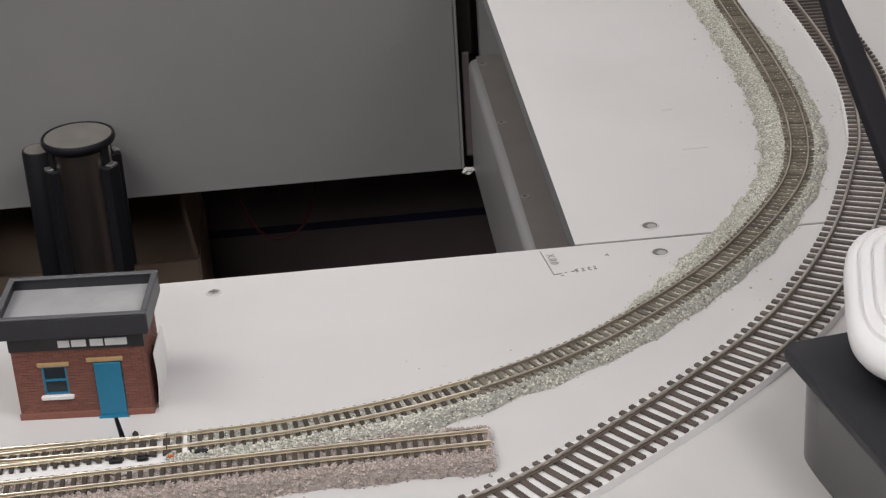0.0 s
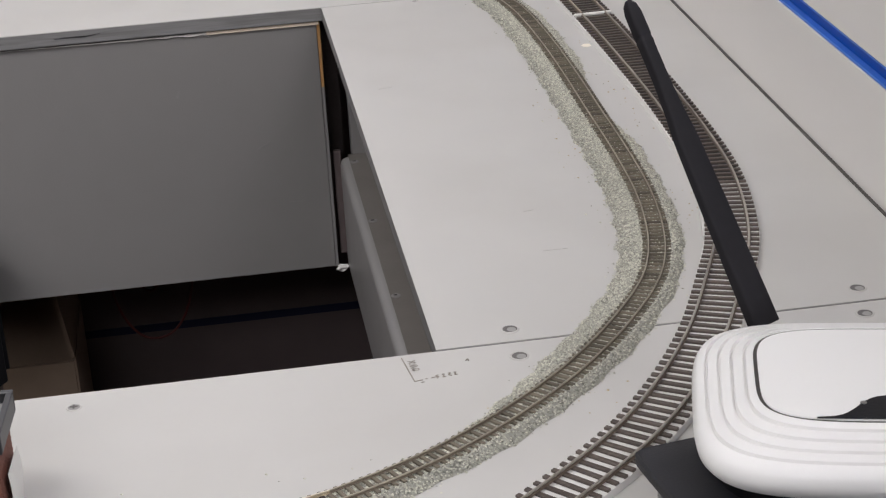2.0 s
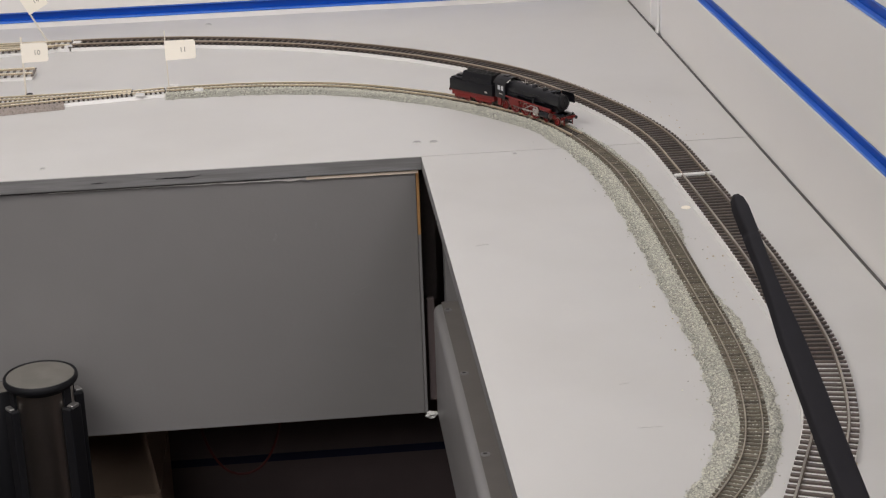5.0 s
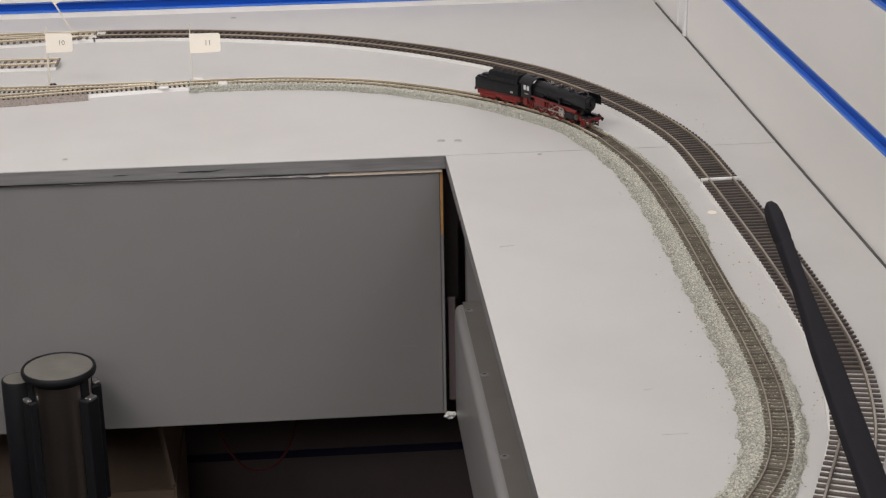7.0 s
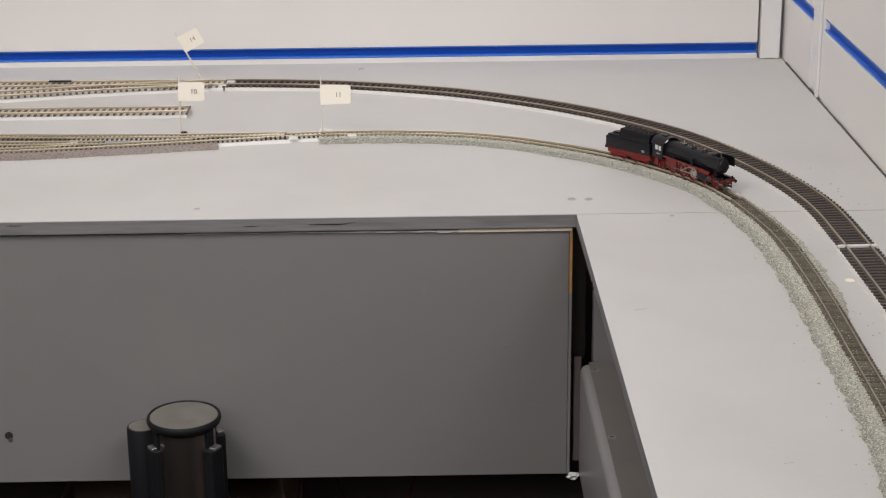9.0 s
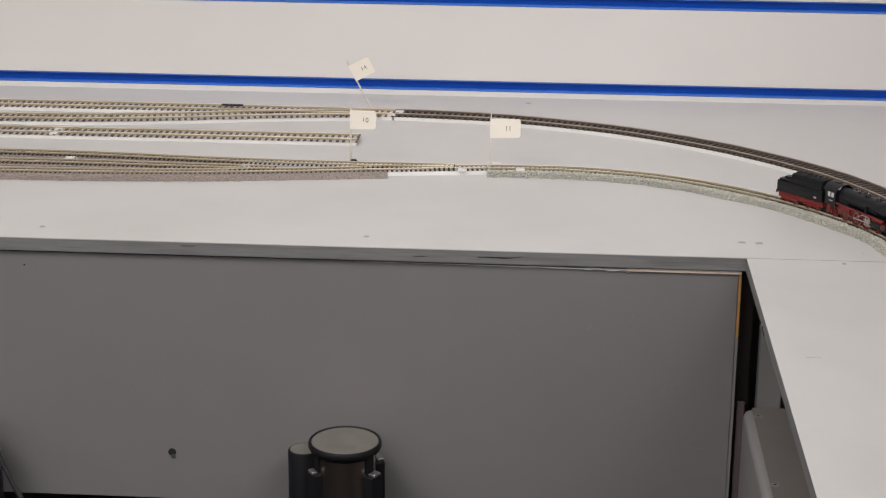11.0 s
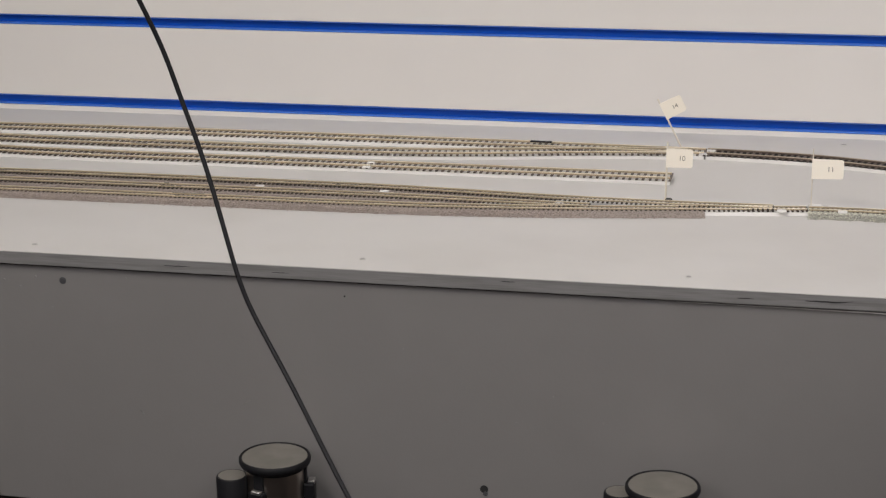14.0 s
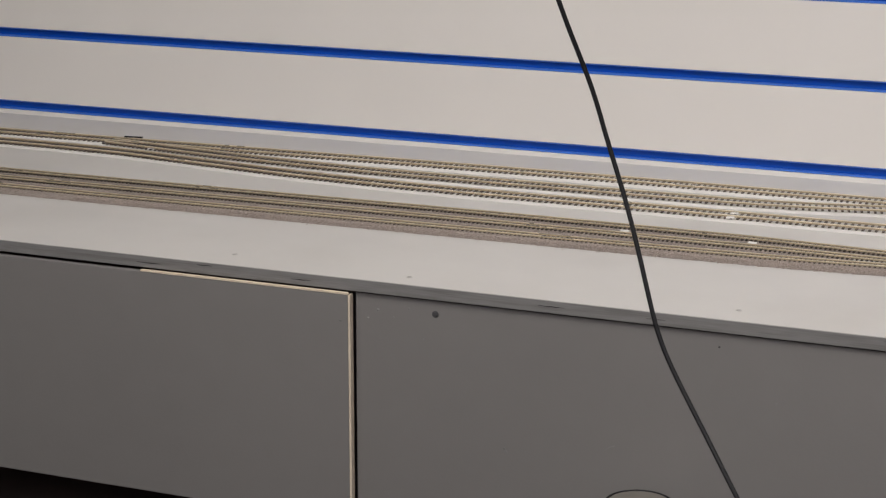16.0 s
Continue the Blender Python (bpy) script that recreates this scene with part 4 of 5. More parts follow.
def pin_flag(base, lean, height, low, w, h, text, label):
    """A paper flag folded round a pin; lean turns it in the plane of the picture wall."""
    t = thing("pin_flag", label, "pin flag", Matrix.Translation(base) @ Matrix.Rotation(radians(lean), 4, "Y"), "numbered pin flags")
    part("pin", cyl((0, 0, 0), (0, 0, height), 0.0009 if lean else 0.0005, n=8), M_PIN, t, "thin pale pin")
    bm = bmesh.new()
    r = 0.0022
    outline = [(-0.0008, low), (-0.0008, low + h)]
    outline += [(w - r + r * math.sin(a), low + h - r + r * math.cos(a)) for a in (0, 0.52, 1.05, 1.571)]
    outline += [(w - r + r * math.cos(a), low + r * 1.3 - r * math.sin(a)) for a in (0, 0.52, 1.05, 1.571)]
    front, back = ([bm.verts.new((x, y, z)) for x, z in outline] for y in (-0.0009, 0.0007))
    bm.faces.new(front)
    bm.faces.new(back[::-1])
    for k in range(len(outline)):
        q = (k + 1) % len(outline)
        bm.faces.new((front[k], back[k], back[q], front[q]))
    bmesh.ops.recalc_face_normals(bm, faces=bm.faces)
    flag = part("flag", bm, M_PAPER, t, "cream paper flag")
    writing(text, h * 0.36, M_FAINT, flag, pose(w * 0.58, -0.0016, low + h * 0.52, 90, 0, 0))
    return t


pin_flag((-0.3323, 0.2458, 0.002), 1, 0.053, 0.0300, 0.0225, 0.0172, "10", "cream paper pin flag numbered ten beside the track")
pin_flag((-0.2057, 0.2397, 0.002), 0, 0.053, 0.0265, 0.0262, 0.0175, "11", "cream paper pin flag numbered eleven beside the track")
pin_flag((-0.3362, 0.4521, 0.003), -27, 0.053, 0.0305, 0.0215, 0.0175, "14", "leaning cream paper pin flag numbered fourteen by the wall")


# ---- barrier posts standing in the well ----
def barrier_post(x, y, z):
    t = thing("barrier_post", "steel barrier post with black belt holders and a worn cap", "barrier post", pose(x, y, FLOOR), "barrier posts in the well")
    H = z - FLOOR
    part("foot", lathe([(0.16, 0), (0.16, 0.012), (0.14, 0.03), (0.03, 0.04), (0.0, 0.04)], 40), M_BLACKPL, t, "heavy black base", True)
    part("tube", lathe([(0.0235, 0.03), (0.0235, H - 0.008)], 40), M_STEEL, t, "brushed steel tube", True)
    cap = part("cap", lathe([(0.0238, H - 0.009), (0.0262, H - 0.0065), (0.0278, H - 0.0055), (0.0286, H - 0.0035), (0.0284, H - 0.001), (0.0276, H + 0.0003), (0.0266, H + 0.0003), (0.0261, H - 0.0007), (0.0, H - 0.0007)], 48), M_BLACKPL, t, "dark worn collar", True)
    part("cap_disc", lathe([(0.0260, H - 0.0006), (0.0257, H - 0.0003), (0.0, H - 0.0002)], 40), M_CAP, cap, "dull silver disc", True)
    for a, w, deep in ((-32, 0.014, 0.008), (-148, 0.014, 0.006), (32, 0.014, 0.008)):
        bm = bmesh.new()
        add_box(bm, 0.0225, 0.0235 + deep, -w / 2, w / 2, H - 0.12, H - 0.021, 0.0015, 2)
        bmesh.ops.transform(bm, matrix=Matrix.Rotation(radians(a), 4, "Z"), verts=bm.verts)
        h = part("belt_holder", bm, M_BLACKPL, t, "black belt holder")
        bm = bmesh.new()
        add_box(bm, 0.0225, 0.0250, -w * 0.3, w * 0.3, H - 0.0209, H - 0.0075, 0.0004, 1)
        bmesh.ops.transform(bm, matrix=Matrix.Rotation(radians(a), 4, "Z"), verts=bm.verts)
        part("latch", bm, M_BLACKPL, h, "narrow black latch")
        bm = bmesh.new()
        add_box(bm, 0.0235 + deep * 0.3, 0.0238 + deep, -w * 0.3, w * 0.3, H - 0.0225, H - 0.0195, 0.0006, 1)
        bmesh.ops.transform(bm, matrix=Matrix.Rotation(radians(a), 4, "Z"), verts=bm.verts)
        part("clip", bm, M_SCREW, h, "bright metal clip")
    roll = part("belt_roll", lathe([(0.0118, H - 0.13), (0.0125, H - 0.128), (0.0125, H - 0.014), (0.0118, H - 0.0125), (0.0, H - 0.0122)], 26, (-0.0335, 0.009, 0)), M_BLACKPL, t, "black belt roll", True)
    part("roll_disc", lathe([(0.0108, H - 0.0123), (0.0, H - 0.0119)], 20, (-0.0335, 0.009, 0)), M_CAP, roll, "dull grey end disc")
    return t


post = barrier_post(-0.3036, -0.042, -0.1441)
copy_thing(post, pose(-0.6099, -0.042, FLOOR - 0.0005, 0, 0, 42))

# ---- hanging cable ----
def tube(name, label, category, points, r, material, steps=14):
    cu = bpy.data.curves.new(name, "CURVE")
    cu.dimensions, cu.bevel_depth, cu.bevel_resolution, cu.resolution_u, cu.use_fill_caps = "3D", r, 4, steps, True
    sp = cu.splines.new("NURBS")
    sp.points.add(len(points) - 1)
    for q, p in zip(sp.points, points):
        q.co = (*p, 1)
    sp.use_endpoint_u, sp.order_u = True, 4
    tmp = bpy.data.objects.new(name, cu)
    me = bpy.data.meshes.new_from_object(tmp)
    bpy.data.objects.remove(tmp)
    me.materials.append(material)
    me.polygons.foreach_set("use_smooth", [True] * len(me.polygons))
    return tagged(new(name, me), label, category)


tube("cable", "thin black cable hanging down from the ceiling", "cable",
     [(-0.78, -0.41, 1.5), (-0.70, -0.40, 0.8), (-0.625, -0.385, 0.42), (-0.5817, -0.3716, 0.29), (-0.5719, -0.362, 0.26), (-0.5626, -0.357, 0.235), (-0.5551, -0.357, 0.21), (-0.5431, -0.360, 0.18), (-0.5314, -0.3686, 0.15), (-0.5212, -0.3761, 0.12),
      (-0.5144, -0.3787, 0.10), (-0.502, -0.3839, 0.08), (-0.4801, -0.4009, 0.055), (-0.4508, -0.4373, 0.03), (-0.4124, -0.4834, 0.0), (-0.3739, -0.5286, -0.03), (-0.3355, -0.5734, -0.06), (-0.29, -0.60, -0.16), (-0.27, -0.60, -0.5), (-0.27, -0.60, FLOOR + 0.003)], 0.0014, M_CABLE)

# ---- under the far board: cardboard box, wires, blue tape ----
carton = thing("cardboard_box", "open brown cardboard box on the dark shelf", "box", pose(-0.345, 0.17, -0.64))
part("front", box(-0.11, 0.107, -0.052, -0.048, 0.0, 0.302), M_CARD, carton)
part("side", box(0.105, 0.1088, -0.0475, 0.08, 0.0, 0.302), M_CARD, carton)
part("side", box(-0.1138, -0.1102, -0.0475, 0.08, 0.0, 0.302), M_CARD, carton)
part("back", box(-0.11, 0.1048, 0.0805, 0.0845, 0.0, 0.34), M_CARD, carton)
part("bottom", box(-0.11, 0.1048, -0.0475, 0.08, 0.0, 0.004), M_CARD, carton)
bm = box(0.1045, 0.108, -0.045, 0.078, 0.303, 0.375)
bmesh.ops.rotate(bm, verts=bm.verts, cent=(0.106, 0, 0.302), matrix=Matrix.Rotation(radians(-8), 3, "Y"))
part("flap", bm, M_CARD, carton, "upright side flap")
tape = tagged(part("blue_tape", box(-0.9, 0.057, 0.3185, 0.3198, -0.413, -0.405), M_DARKBLUE, None, "dark blue tape along the back of the space"), category="tape")
for k, pts in enumerate(([(-0.20, 0.16, -0.20), (-0.205, 0.16, -0.28), (-0.19, 0.155, -0.33), (-0.165, 0.15, -0.345), (-0.13, 0.155, -0.33), (-0.12, 0.16, -0.26), (-0.12, 0.16, -0.18)],
                         [(-0.185, 0.17, -0.18), (-0.19, 0.17, -0.26), (-0.17, 0.165, -0.31), (-0.15, 0.165, -0.29), (-0.148, 0.165, -0.22), (-0.15, 0.17, -0.18)])):
    tube("wire", "thin red wire hanging under the board", "wire", pts, 0.0012, M_WIRE, 8)["group"] = "red wires"

# ---- router on its dark-lidded case ----
def super_ring(a, b, n, k, z, cx=0.0, cy=0.0):
    out = []
    for i in range(k):
        t = 2 * math.pi * i / k
        c, s = math.cos(t), math.sin(t)
        out.append((cx + a * math.copysign(abs(c) ** (2 / n), c), cy + b * math.copysign(abs(s) ** (2 / n), s), z))
    return out


def loft(rings, caps=True):
    bm = bmesh.new()
    vs = [[bm.verts.new(p) for p in r] for r in rings]
    k = len(vs[0])
    for p, q in zip(vs, vs[1:]):
        for i in range(k):
            bm.faces.new((p[i], p[(i + 1) % k], q[(i + 1) % k], q[i]))
    if caps:
        bm.faces.new(vs[0][::-1])
        bm.faces.new(vs[-1])
    return bm


case = thing("equipment_case", "glossy grey case with a charcoal lid beside the track", "case", pose(0.1525, -0.8740, 0.0, 0, 0, 9))
part("body", loft([super_ring(0.0845, 0.1045, 14, 96, z) for z in (0.0002, 0.0375)]), M_BOX, case, "glossy grey sides", True)
part("lid", loft([super_ring(0.087, 0.1075, 40, 128, 0.0375), super_ring(0.088, 0.1085, 40, 128, 0.0385), super_ring(0.088, 0.1085, 40, 128, 0.0415), super_ring(0.087, 0.1075, 40, 128, 0.0425)]), M_LID, case, "flat charcoal lid", True)

A, B = 0.0785, 0.0598
router = thing("router", "white plastic router with stepped rounded sides", "router", pose(0.1492, -0.7985, 0.0425, 0, 0, -15))
part("foot", loft([super_ring(A * 0.9, B * 0.88, 4, 80, 0.0), super_ring(A * 0.93, B * 0.9, 4, 80, 0.009)]), M_BLACKPL, router, "black underside", True)
def inset(d, z, n=4.4):
    """The shell's outline drawn in by d metres, at height z."""
    return super_ring(A - d, B - d, n, 120, z)


rings = [inset(0.006, 0.0085), inset(0.0022, 0.0092), inset(0.0006, 0.0115), inset(0.0, 0.0145), inset(0.0004, 0.0175), inset(0.0017, 0.0200), inset(0.0036, 0.0212)]
for i in range(4):
    d, z = 0.0046 + 0.0047 * i, 0.0216 + 0.0017 * i
    rings += [inset(d, z), inset(d + 0.0002, z - 0.0018), inset(d + 0.0011, z - 0.0015), inset(d + 0.0014, z + 0.0005), inset(d + 0.0026, z + 0.0013)]
rings += [inset(0.0226, 0.0284), inset(0.0229, 0.0278)]
PA, PB = A - 0.0229, B - 0.0229
part("shell", loft(rings), M_ROUTER, router, "white shell with moulded steps", True)
part("seam", loft([super_ring(PA + 0.0001, PB + 0.0001, 4.8, 100, 0.0272), super_ring(PA + 0.0001, PB + 0.0001, 4.8, 100, 0.0281)]), M_GROOVE, router, "dark seam round the top plate", True)
plate = part("top_plate", loft([super_ring(PA - 0.0012, PB - 0.0012, 4.8, 100, 0.0275), super_ring(PA - 0.0014, PB - 0.0014, 4.8, 100, 0.0286), super_ring(PA * 0.6, PB * 0.6, 4.6, 100, 0.0290), super_ring(PA * 0.2, PB * 0.2, 4, 100, 0.0291)]), M_ROUTER, router, "smooth white top plate", True)


def badge_outline():
    """A low black window with a wave-shaped upper edge."""
    bm = bmesh.new()
    n, w, y0 = 40, PA * 0.64, -PB * 0.958
    low, high = [], []
    for i in range(n + 1):
        u = -1 + 2 * i / n
        rise = 0.5 * (1 + math.tanh((0.58 - abs(u)) * 6))
        low.append(bm.verts.new((w * u, y0, 0.0289)))
        high.append(bm.verts.new((w * u, y0 + 0.0004 + 0.0165 * rise, 0.0294)))
    for i in range(n):
        bm.faces.new((low[i], low[i + 1], high[i + 1], high[i]))
    return bm


part("front_window", badge_outline(), M_BLACKPL, router, "glossy black front window")
part("badge", lathe([(0.0012, 0.0292), (0.0011, 0.0296), (0, 0.0296)], 14, (-0.0185, -PB * 0.66, 0)), M_SCREW, plate, "tiny pale badge")
# antenna, hinged at the router's far side, leaning away
a0, a1 = Vector((0.1175, -0.7285, 0.0610)), Vector((0.0835, -0.644, 0.1755))
axis = (a1 - a0)
antenna = part("antenna", bmesh.new(), M_ANT, router, "long flat black antenna")


def paddle(length):
    rings = []
    for f, w, d in ((0.0, 0.0060, 0.0040), (0.08, 0.0062, 0.0036), (0.35, 0.0060, 0.0029), (0.56, 0.0053, 0.0027), (0.66, 0.0039, 0.0027), (0.74, 0.0031, 0.0028), (0.86, 0.0030, 0.0029), (0.872, 0.0032, 0.0030), (0.874, 0.0029, 0.0029),
                    (0.886, 0.0029, 0.0029), (0.888, 0.0032, 0.0030), (0.96, 0.0031, 0.0029), (0.985, 0.0025, 0.0023), (1.0, 0.0011, 0.001)):
        rings.append(super_ring(w, d, 5.0, 32, f * length))
    return loft(rings)


bm = paddle(axis.length)
bmesh.ops.transform(bm, matrix=router.matrix_world.inverted() @ Matrix.Translation(a0) @ axis.to_track_quat("Z", "Y").to_matrix().to_4x4(), verts=bm.verts)
bm.to_mesh(antenna.data)
bm.free()
antenna.data.polygons.foreach_set("use_smooth", [True] * len(antenna.data.polygons))
part("hinge", cyl((-0.054, 0.0620, 0.0130), (-0.040, 0.0620, 0.0130), 0.0040, n=16), M_BLACKPL, router, "black antenna hinge", True)

# ---- brick signal hut ----
def brick_hut():
    W, D, HW = 0.0534, 0.030, 0.040
    hut = thing("signal_hut", "small brick model hut with a flat grey roof and teal door", "model building", pose(-0.2167, -0.6991, 0.0, 0, 0, -4.5))
    x0, x1, y0, y1 = -W / 2, W / 2, -D / 2, D / 2
    T = 0.0012
    dx0, dx1, dz = 0.0054, 0.0166, 0.0252          # door opening
    wx0, wx1, wz0, wz1 = -0.0156, -0.0056, 0.0112, 0.0240   # window opening
    core = part("wall", bmesh.new(), M_MORTAR, hut, "mortar-coloured wall core")
    bm = bmesh.new()
    xs, zs = (x0, wx0, wx1, dx0, dx1, x1), (0, wz0, wz1, dz, HW)
    grid = [[[bm.verts.new((x, y, zz)) for zz in zs] for x in xs] for y in (y0, y0 + T)]
    solid = {(i, k): not ((i == 1 and k == 1) or (i == 3 and k < 3)) for i in range(5) for k in range(4)}
    for (i, k), s in solid.items():
        if s:
            f, g = grid
            bm.faces.new((f[i][k], f[i + 1][k], f[i + 1][k + 1], f[i][k + 1]))
            bm.faces.new((g[i][k + 1], g[i + 1][k + 1], g[i + 1][k], g[i][k]))
            for di, dk, p, q in ((-1, 0, (i, k), (i, k + 1)), (1, 0, (i + 1, k + 1), (i + 1, k)), (0, -1, (i + 1, k), (i, k)), (0, 1, (i, k + 1), (i + 1, k + 1))):
                if not solid.get((i + di, k + dk), False):
                    bm.faces.new((f[p[0]][p[1]], f[q[0]][q[1]], g[q[0]][q[1]], g[p[0]][p[1]]))
    add_box(bm, x0, x1, y1 - T, y1, 0, HW)
    add_box(bm, x0, x0 + T, y0 + T, y1 - T, 0, HW)
    add_box(bm, x1 - T, x1, y0 + T, y1 - T, 0, HW)
    bm.to_mesh(core.data)
    bm.free()
    # bricks, laid in courses on the two faces that can be seen
    bl, bh, j = 0.0029, 0.00105, 0.00022
    bm = box(-bl / 2, bl / 2, -0.00018, 0.0004, 0, bh)
    brick = bpy.data.meshes.new("brick")
    bm.to_mesh(brick)
    bm.free()
    brick.materials.append(M_BRICK)
    rest = bmesh.new()
    count = 0
    rows = int((HW - 0.0045) / (bh + j))
    for face in (0, 1):
        span = W if face == 0 else D
        for r in range(rows):
            z = 0.0032 + r * (bh + j)
            u = -span / 2 + (0 if r % 2 else -bl / 2 - j / 2)
            while u < span / 2 - 0.0004:
                a, b = max(u, -span / 2), min(u + bl, span / 2)
                u += bl + j
                if b - a < 0.0006:
                    continue
                spans = [(a, b)]
                if face == 0:
                    for o0, o1, lo, hi in ((wx0 - 0.0001, wx1 + 0.0001, wz0 - 0.0016, wz1 + 0.0018), (dx0 - 0.0001, dx1 + 0.0001, -1, dz + 0.0018)):
                        if z + bh > lo and z < hi:
                            spans = [q for a, b in spans for q in ((a, min(b, o0)), (max(a, o1), b)) if q[1] - q[0] > 0.0003]
                for a, b in spans:
                    c = (a + b) / 2
                    m = pose(c, y0, z) if face == 0 else pose(x1, c, z, 0, 0, 90)
                    if count < 296 and face == 0 and b - a > 0.9 * bl:
                        o = new("brick", brick)
                        o.parent = core
                        o.matrix_local = m
                        count += 1
                    else:
                        k = len(rest.verts)
                        add_box(rest, -(b - a) / 2, (b - a) / 2, -0.00018, 0.0004, 0, bh)
                        rest.verts.ensure_lookup_table()
                        bmesh.ops.transform(rest, matrix=m, verts=rest.verts[k:])
    tagged(part("brickwork", rest, M_BRICK, core, "remaining brick courses"), kind="stuff")
    part("plinth", box(x0 - 0.0006, x1 + 0.0006, y0 - 0.0007, y0 - 0.00001, 0, 0.0030, 0.0002, 1), M_BRICK, hut, "brick plinth")
    part("plinth", box(x1 + 0.00001, x1 + 0.0006, y0, y1, 0, 0.0030, 0.0002, 1), M_BRICK, hut, "brick plinth")
    d = part("door", box(dx0 + 0.0002, dx1 - 0.0002, y0 - 0.0011, y0 + 0.0006, 0.0, dz - 0.0002, 0.0002, 1), M_DOOR, hut, "plain teal door")
    part("door_step", box(dx0 - 0.0004, dx1 + 0.0004, y0 - 0.0022, y0 - 0.0012, 0.0, 0.0008), M_DOOR, d)
    part("lintel", box(dx0 - 0.0024, dx1 + 0.0010, y0 - 0.0008, y0 + 0.0006, dz + 0.0002, dz + 0.0021, 0.0002, 1), M_STONE, hut, "tan lintel over the door")
    part("lintel", box(wx0 - 0.0014, wx1 + 0.0014, y0 - 0.0008, y0 + 0.0006, wz1 + 0.0002, wz1 + 0.0020, 0.0002, 1), M_STONE, hut, "tan lintel over the window")
    win = part("window", box(wx0 + 0.0002, wx1 - 0.0002, y0 + 0.0006, y0 + 0.0009, wz0, wz1), M_PANE, hut, "dark sash window")
    for b in ((wx0, wx0 + 0.0008, wz0, wz1), (wx1 - 0.0008, wx1, wz0, wz1), (wx0 + 0.0009, wx1 - 0.0009, wz0, wz0 + 0.0008), (wx0 + 0.0009, wx1 - 0.0009, wz1 - 0.0006, wz1), (wx0 + 0.0009, wx1 - 0.0009, (wz0 + wz1) / 2 - 0.0004, (wz0 + wz1) / 2 + 0.0005)):
        part("window_frame", box(b[0], b[1], y0 + 0.0001, y0 + 0.0006, b[2], b[3]), M_DOOR, win, "teal frame bar")
    part("window_sill", box(wx0 - 0.0016, wx1 + 0.0016, y0 - 0.0016, y0 + 0.0004, wz0 - 0.0019, wz0 - 0.0001, 0.0003, 1), M_SILL, win, "white sill")
    # dark band below the roof with a strip of white glazing
    part("upper_band", box(x0 - 0.0004, x1 + 0.0004, y0 - 0.0009, y0 - 0.0001, HW - 0.0082, HW - 0.0002), M_FASCIA, hut, "dark band under the eaves")
    for a, b in ((-0.0070, -0.0024), (-0.0016, 0.0042), (0.0058, 0.0110), (0.0118, 0.0205)):
        part("glazing", box(a, b, y0 - 0.0015, y0 - 0.001, HW - 0.0068, HW - 0.0038), M_SILL, hut, "white glazing strip")
    # roof tray with raised rim
    o, z0, z1 = 0.0036, HW - 0.001, HW + 0.0078
    part("fascia", box(x0 - 0.004, x1 + 0.0035, y0 - o - 0.0012, y0 - o, z0, z1, 0.0004, 1), M_FASCIA, hut, "deep dark fascia")
    part("fascia", box(x0 - 0.004, x1 + 0.0035, y1 + 0.001, y1 + 0.0022, z0, z1, 0.0004, 1), M_FASCIA, hut, "deep dark fascia")
    part("fascia", box(x0 - 0.004, x0 - 0.0028, y0 - o + 0.0001, y1 + 0.0009, z0, z1, 0.0004, 1), M_FASCIA, hut, "deep dark fascia")
    part("fascia", box(x1 + 0.0023, x1 + 0.0035, y0 - o + 0.0001, y1 + 0.0009, z0, z1, 0.0004, 1), M_RIM, hut, "grey fascia")
    r = part("roof", box(x0 - 0.0027, x1 + 0.0022, y0 - o + 0.0001, y1 + 0.0009, z0 + 0.001, z1 - 0.0045), M_ROOF, hut, "flat grey roof with pale patches")
    for a in ((x0 - 0.0042, x1 + 0.0037, y0 - o - 0.0014, y0 - o + 0.0012), (x0 - 0.0042, x1 + 0.0037, y1 - 0.0002, y1 + 0.0024), (x0 - 0.0042, x0 - 0.0016, y0 - o + 0.0013, y1 - 0.0003), (x1 + 0.0011, x1 + 0.0037, y0 - o + 0.0013, y1 - 0.0003)):
        part("rim", box(*a, z1 + 0.0001, z1 + 0.0009, 0.0003, 1), M_RIM, r, "light grey rim")
    return hut


brick_hut()
def curled_sheet(w, h, thick):
    """A stiff sheet standing on edge, its middle bulging away from the wall."""
    bm = bmesh.new()
    n = 8
    rows = []
    for side in (0, 1):
        rows.append([[bm.verts.new((-w / 2 + w * i / n, -0.0012 - 0.0016 * math.sin(math.pi * k / n * 0.8) * (0.7 + 0.3 * i / n) - thick * side, h * k / n * (1 + 0.05 * i / n))) for k in range(n + 1)] for i in range(n + 1)])
    for i in range(n):
        for k in range(n):
            for a in rows:
                bm.faces.new((a[i][k], a[i + 1][k], a[i + 1][k + 1], a[i][k + 1]))
    for k in range(n):
        for i in (0, n):
            bm.faces.new((rows[0][i][k], rows[0][i][k + 1], rows[1][i][k + 1], rows[1][i][k]))
        bm.faces.new((rows[0][k][n], rows[0][k + 1][n], rows[1][k + 1][n], rows[1][k][n]))
    bmesh.ops.recalc_face_normals(bm, faces=bm.faces)
    return bm


card = thing("white_card", "small curled white card leaning on the hut", "card", pose(-0.1896, -0.7018, 0.0, 0, 0, 85.5))
part("sheet", curled_sheet(0.022, 0.0255, 0.0003), M_SILL, card, "", True)

# ---- steam locomotive and tender; x forward, millimetres scaled to metres ----
MM = 0.00094


def mbox(x0, x1, y0, y1, z0, z1, bevel=0.0, seg=2):
    return box(x0 * MM, x1 * MM, y0 * MM, y1 * MM, z0 * MM, z1 * MM, bevel * MM, seg)


def mcyl(a, b, r0, r1=None, n=20):
    return cyl([v * MM for v in a], [v * MM for v in b], r0 * MM, None if r1 is None else r1 * MM, n)


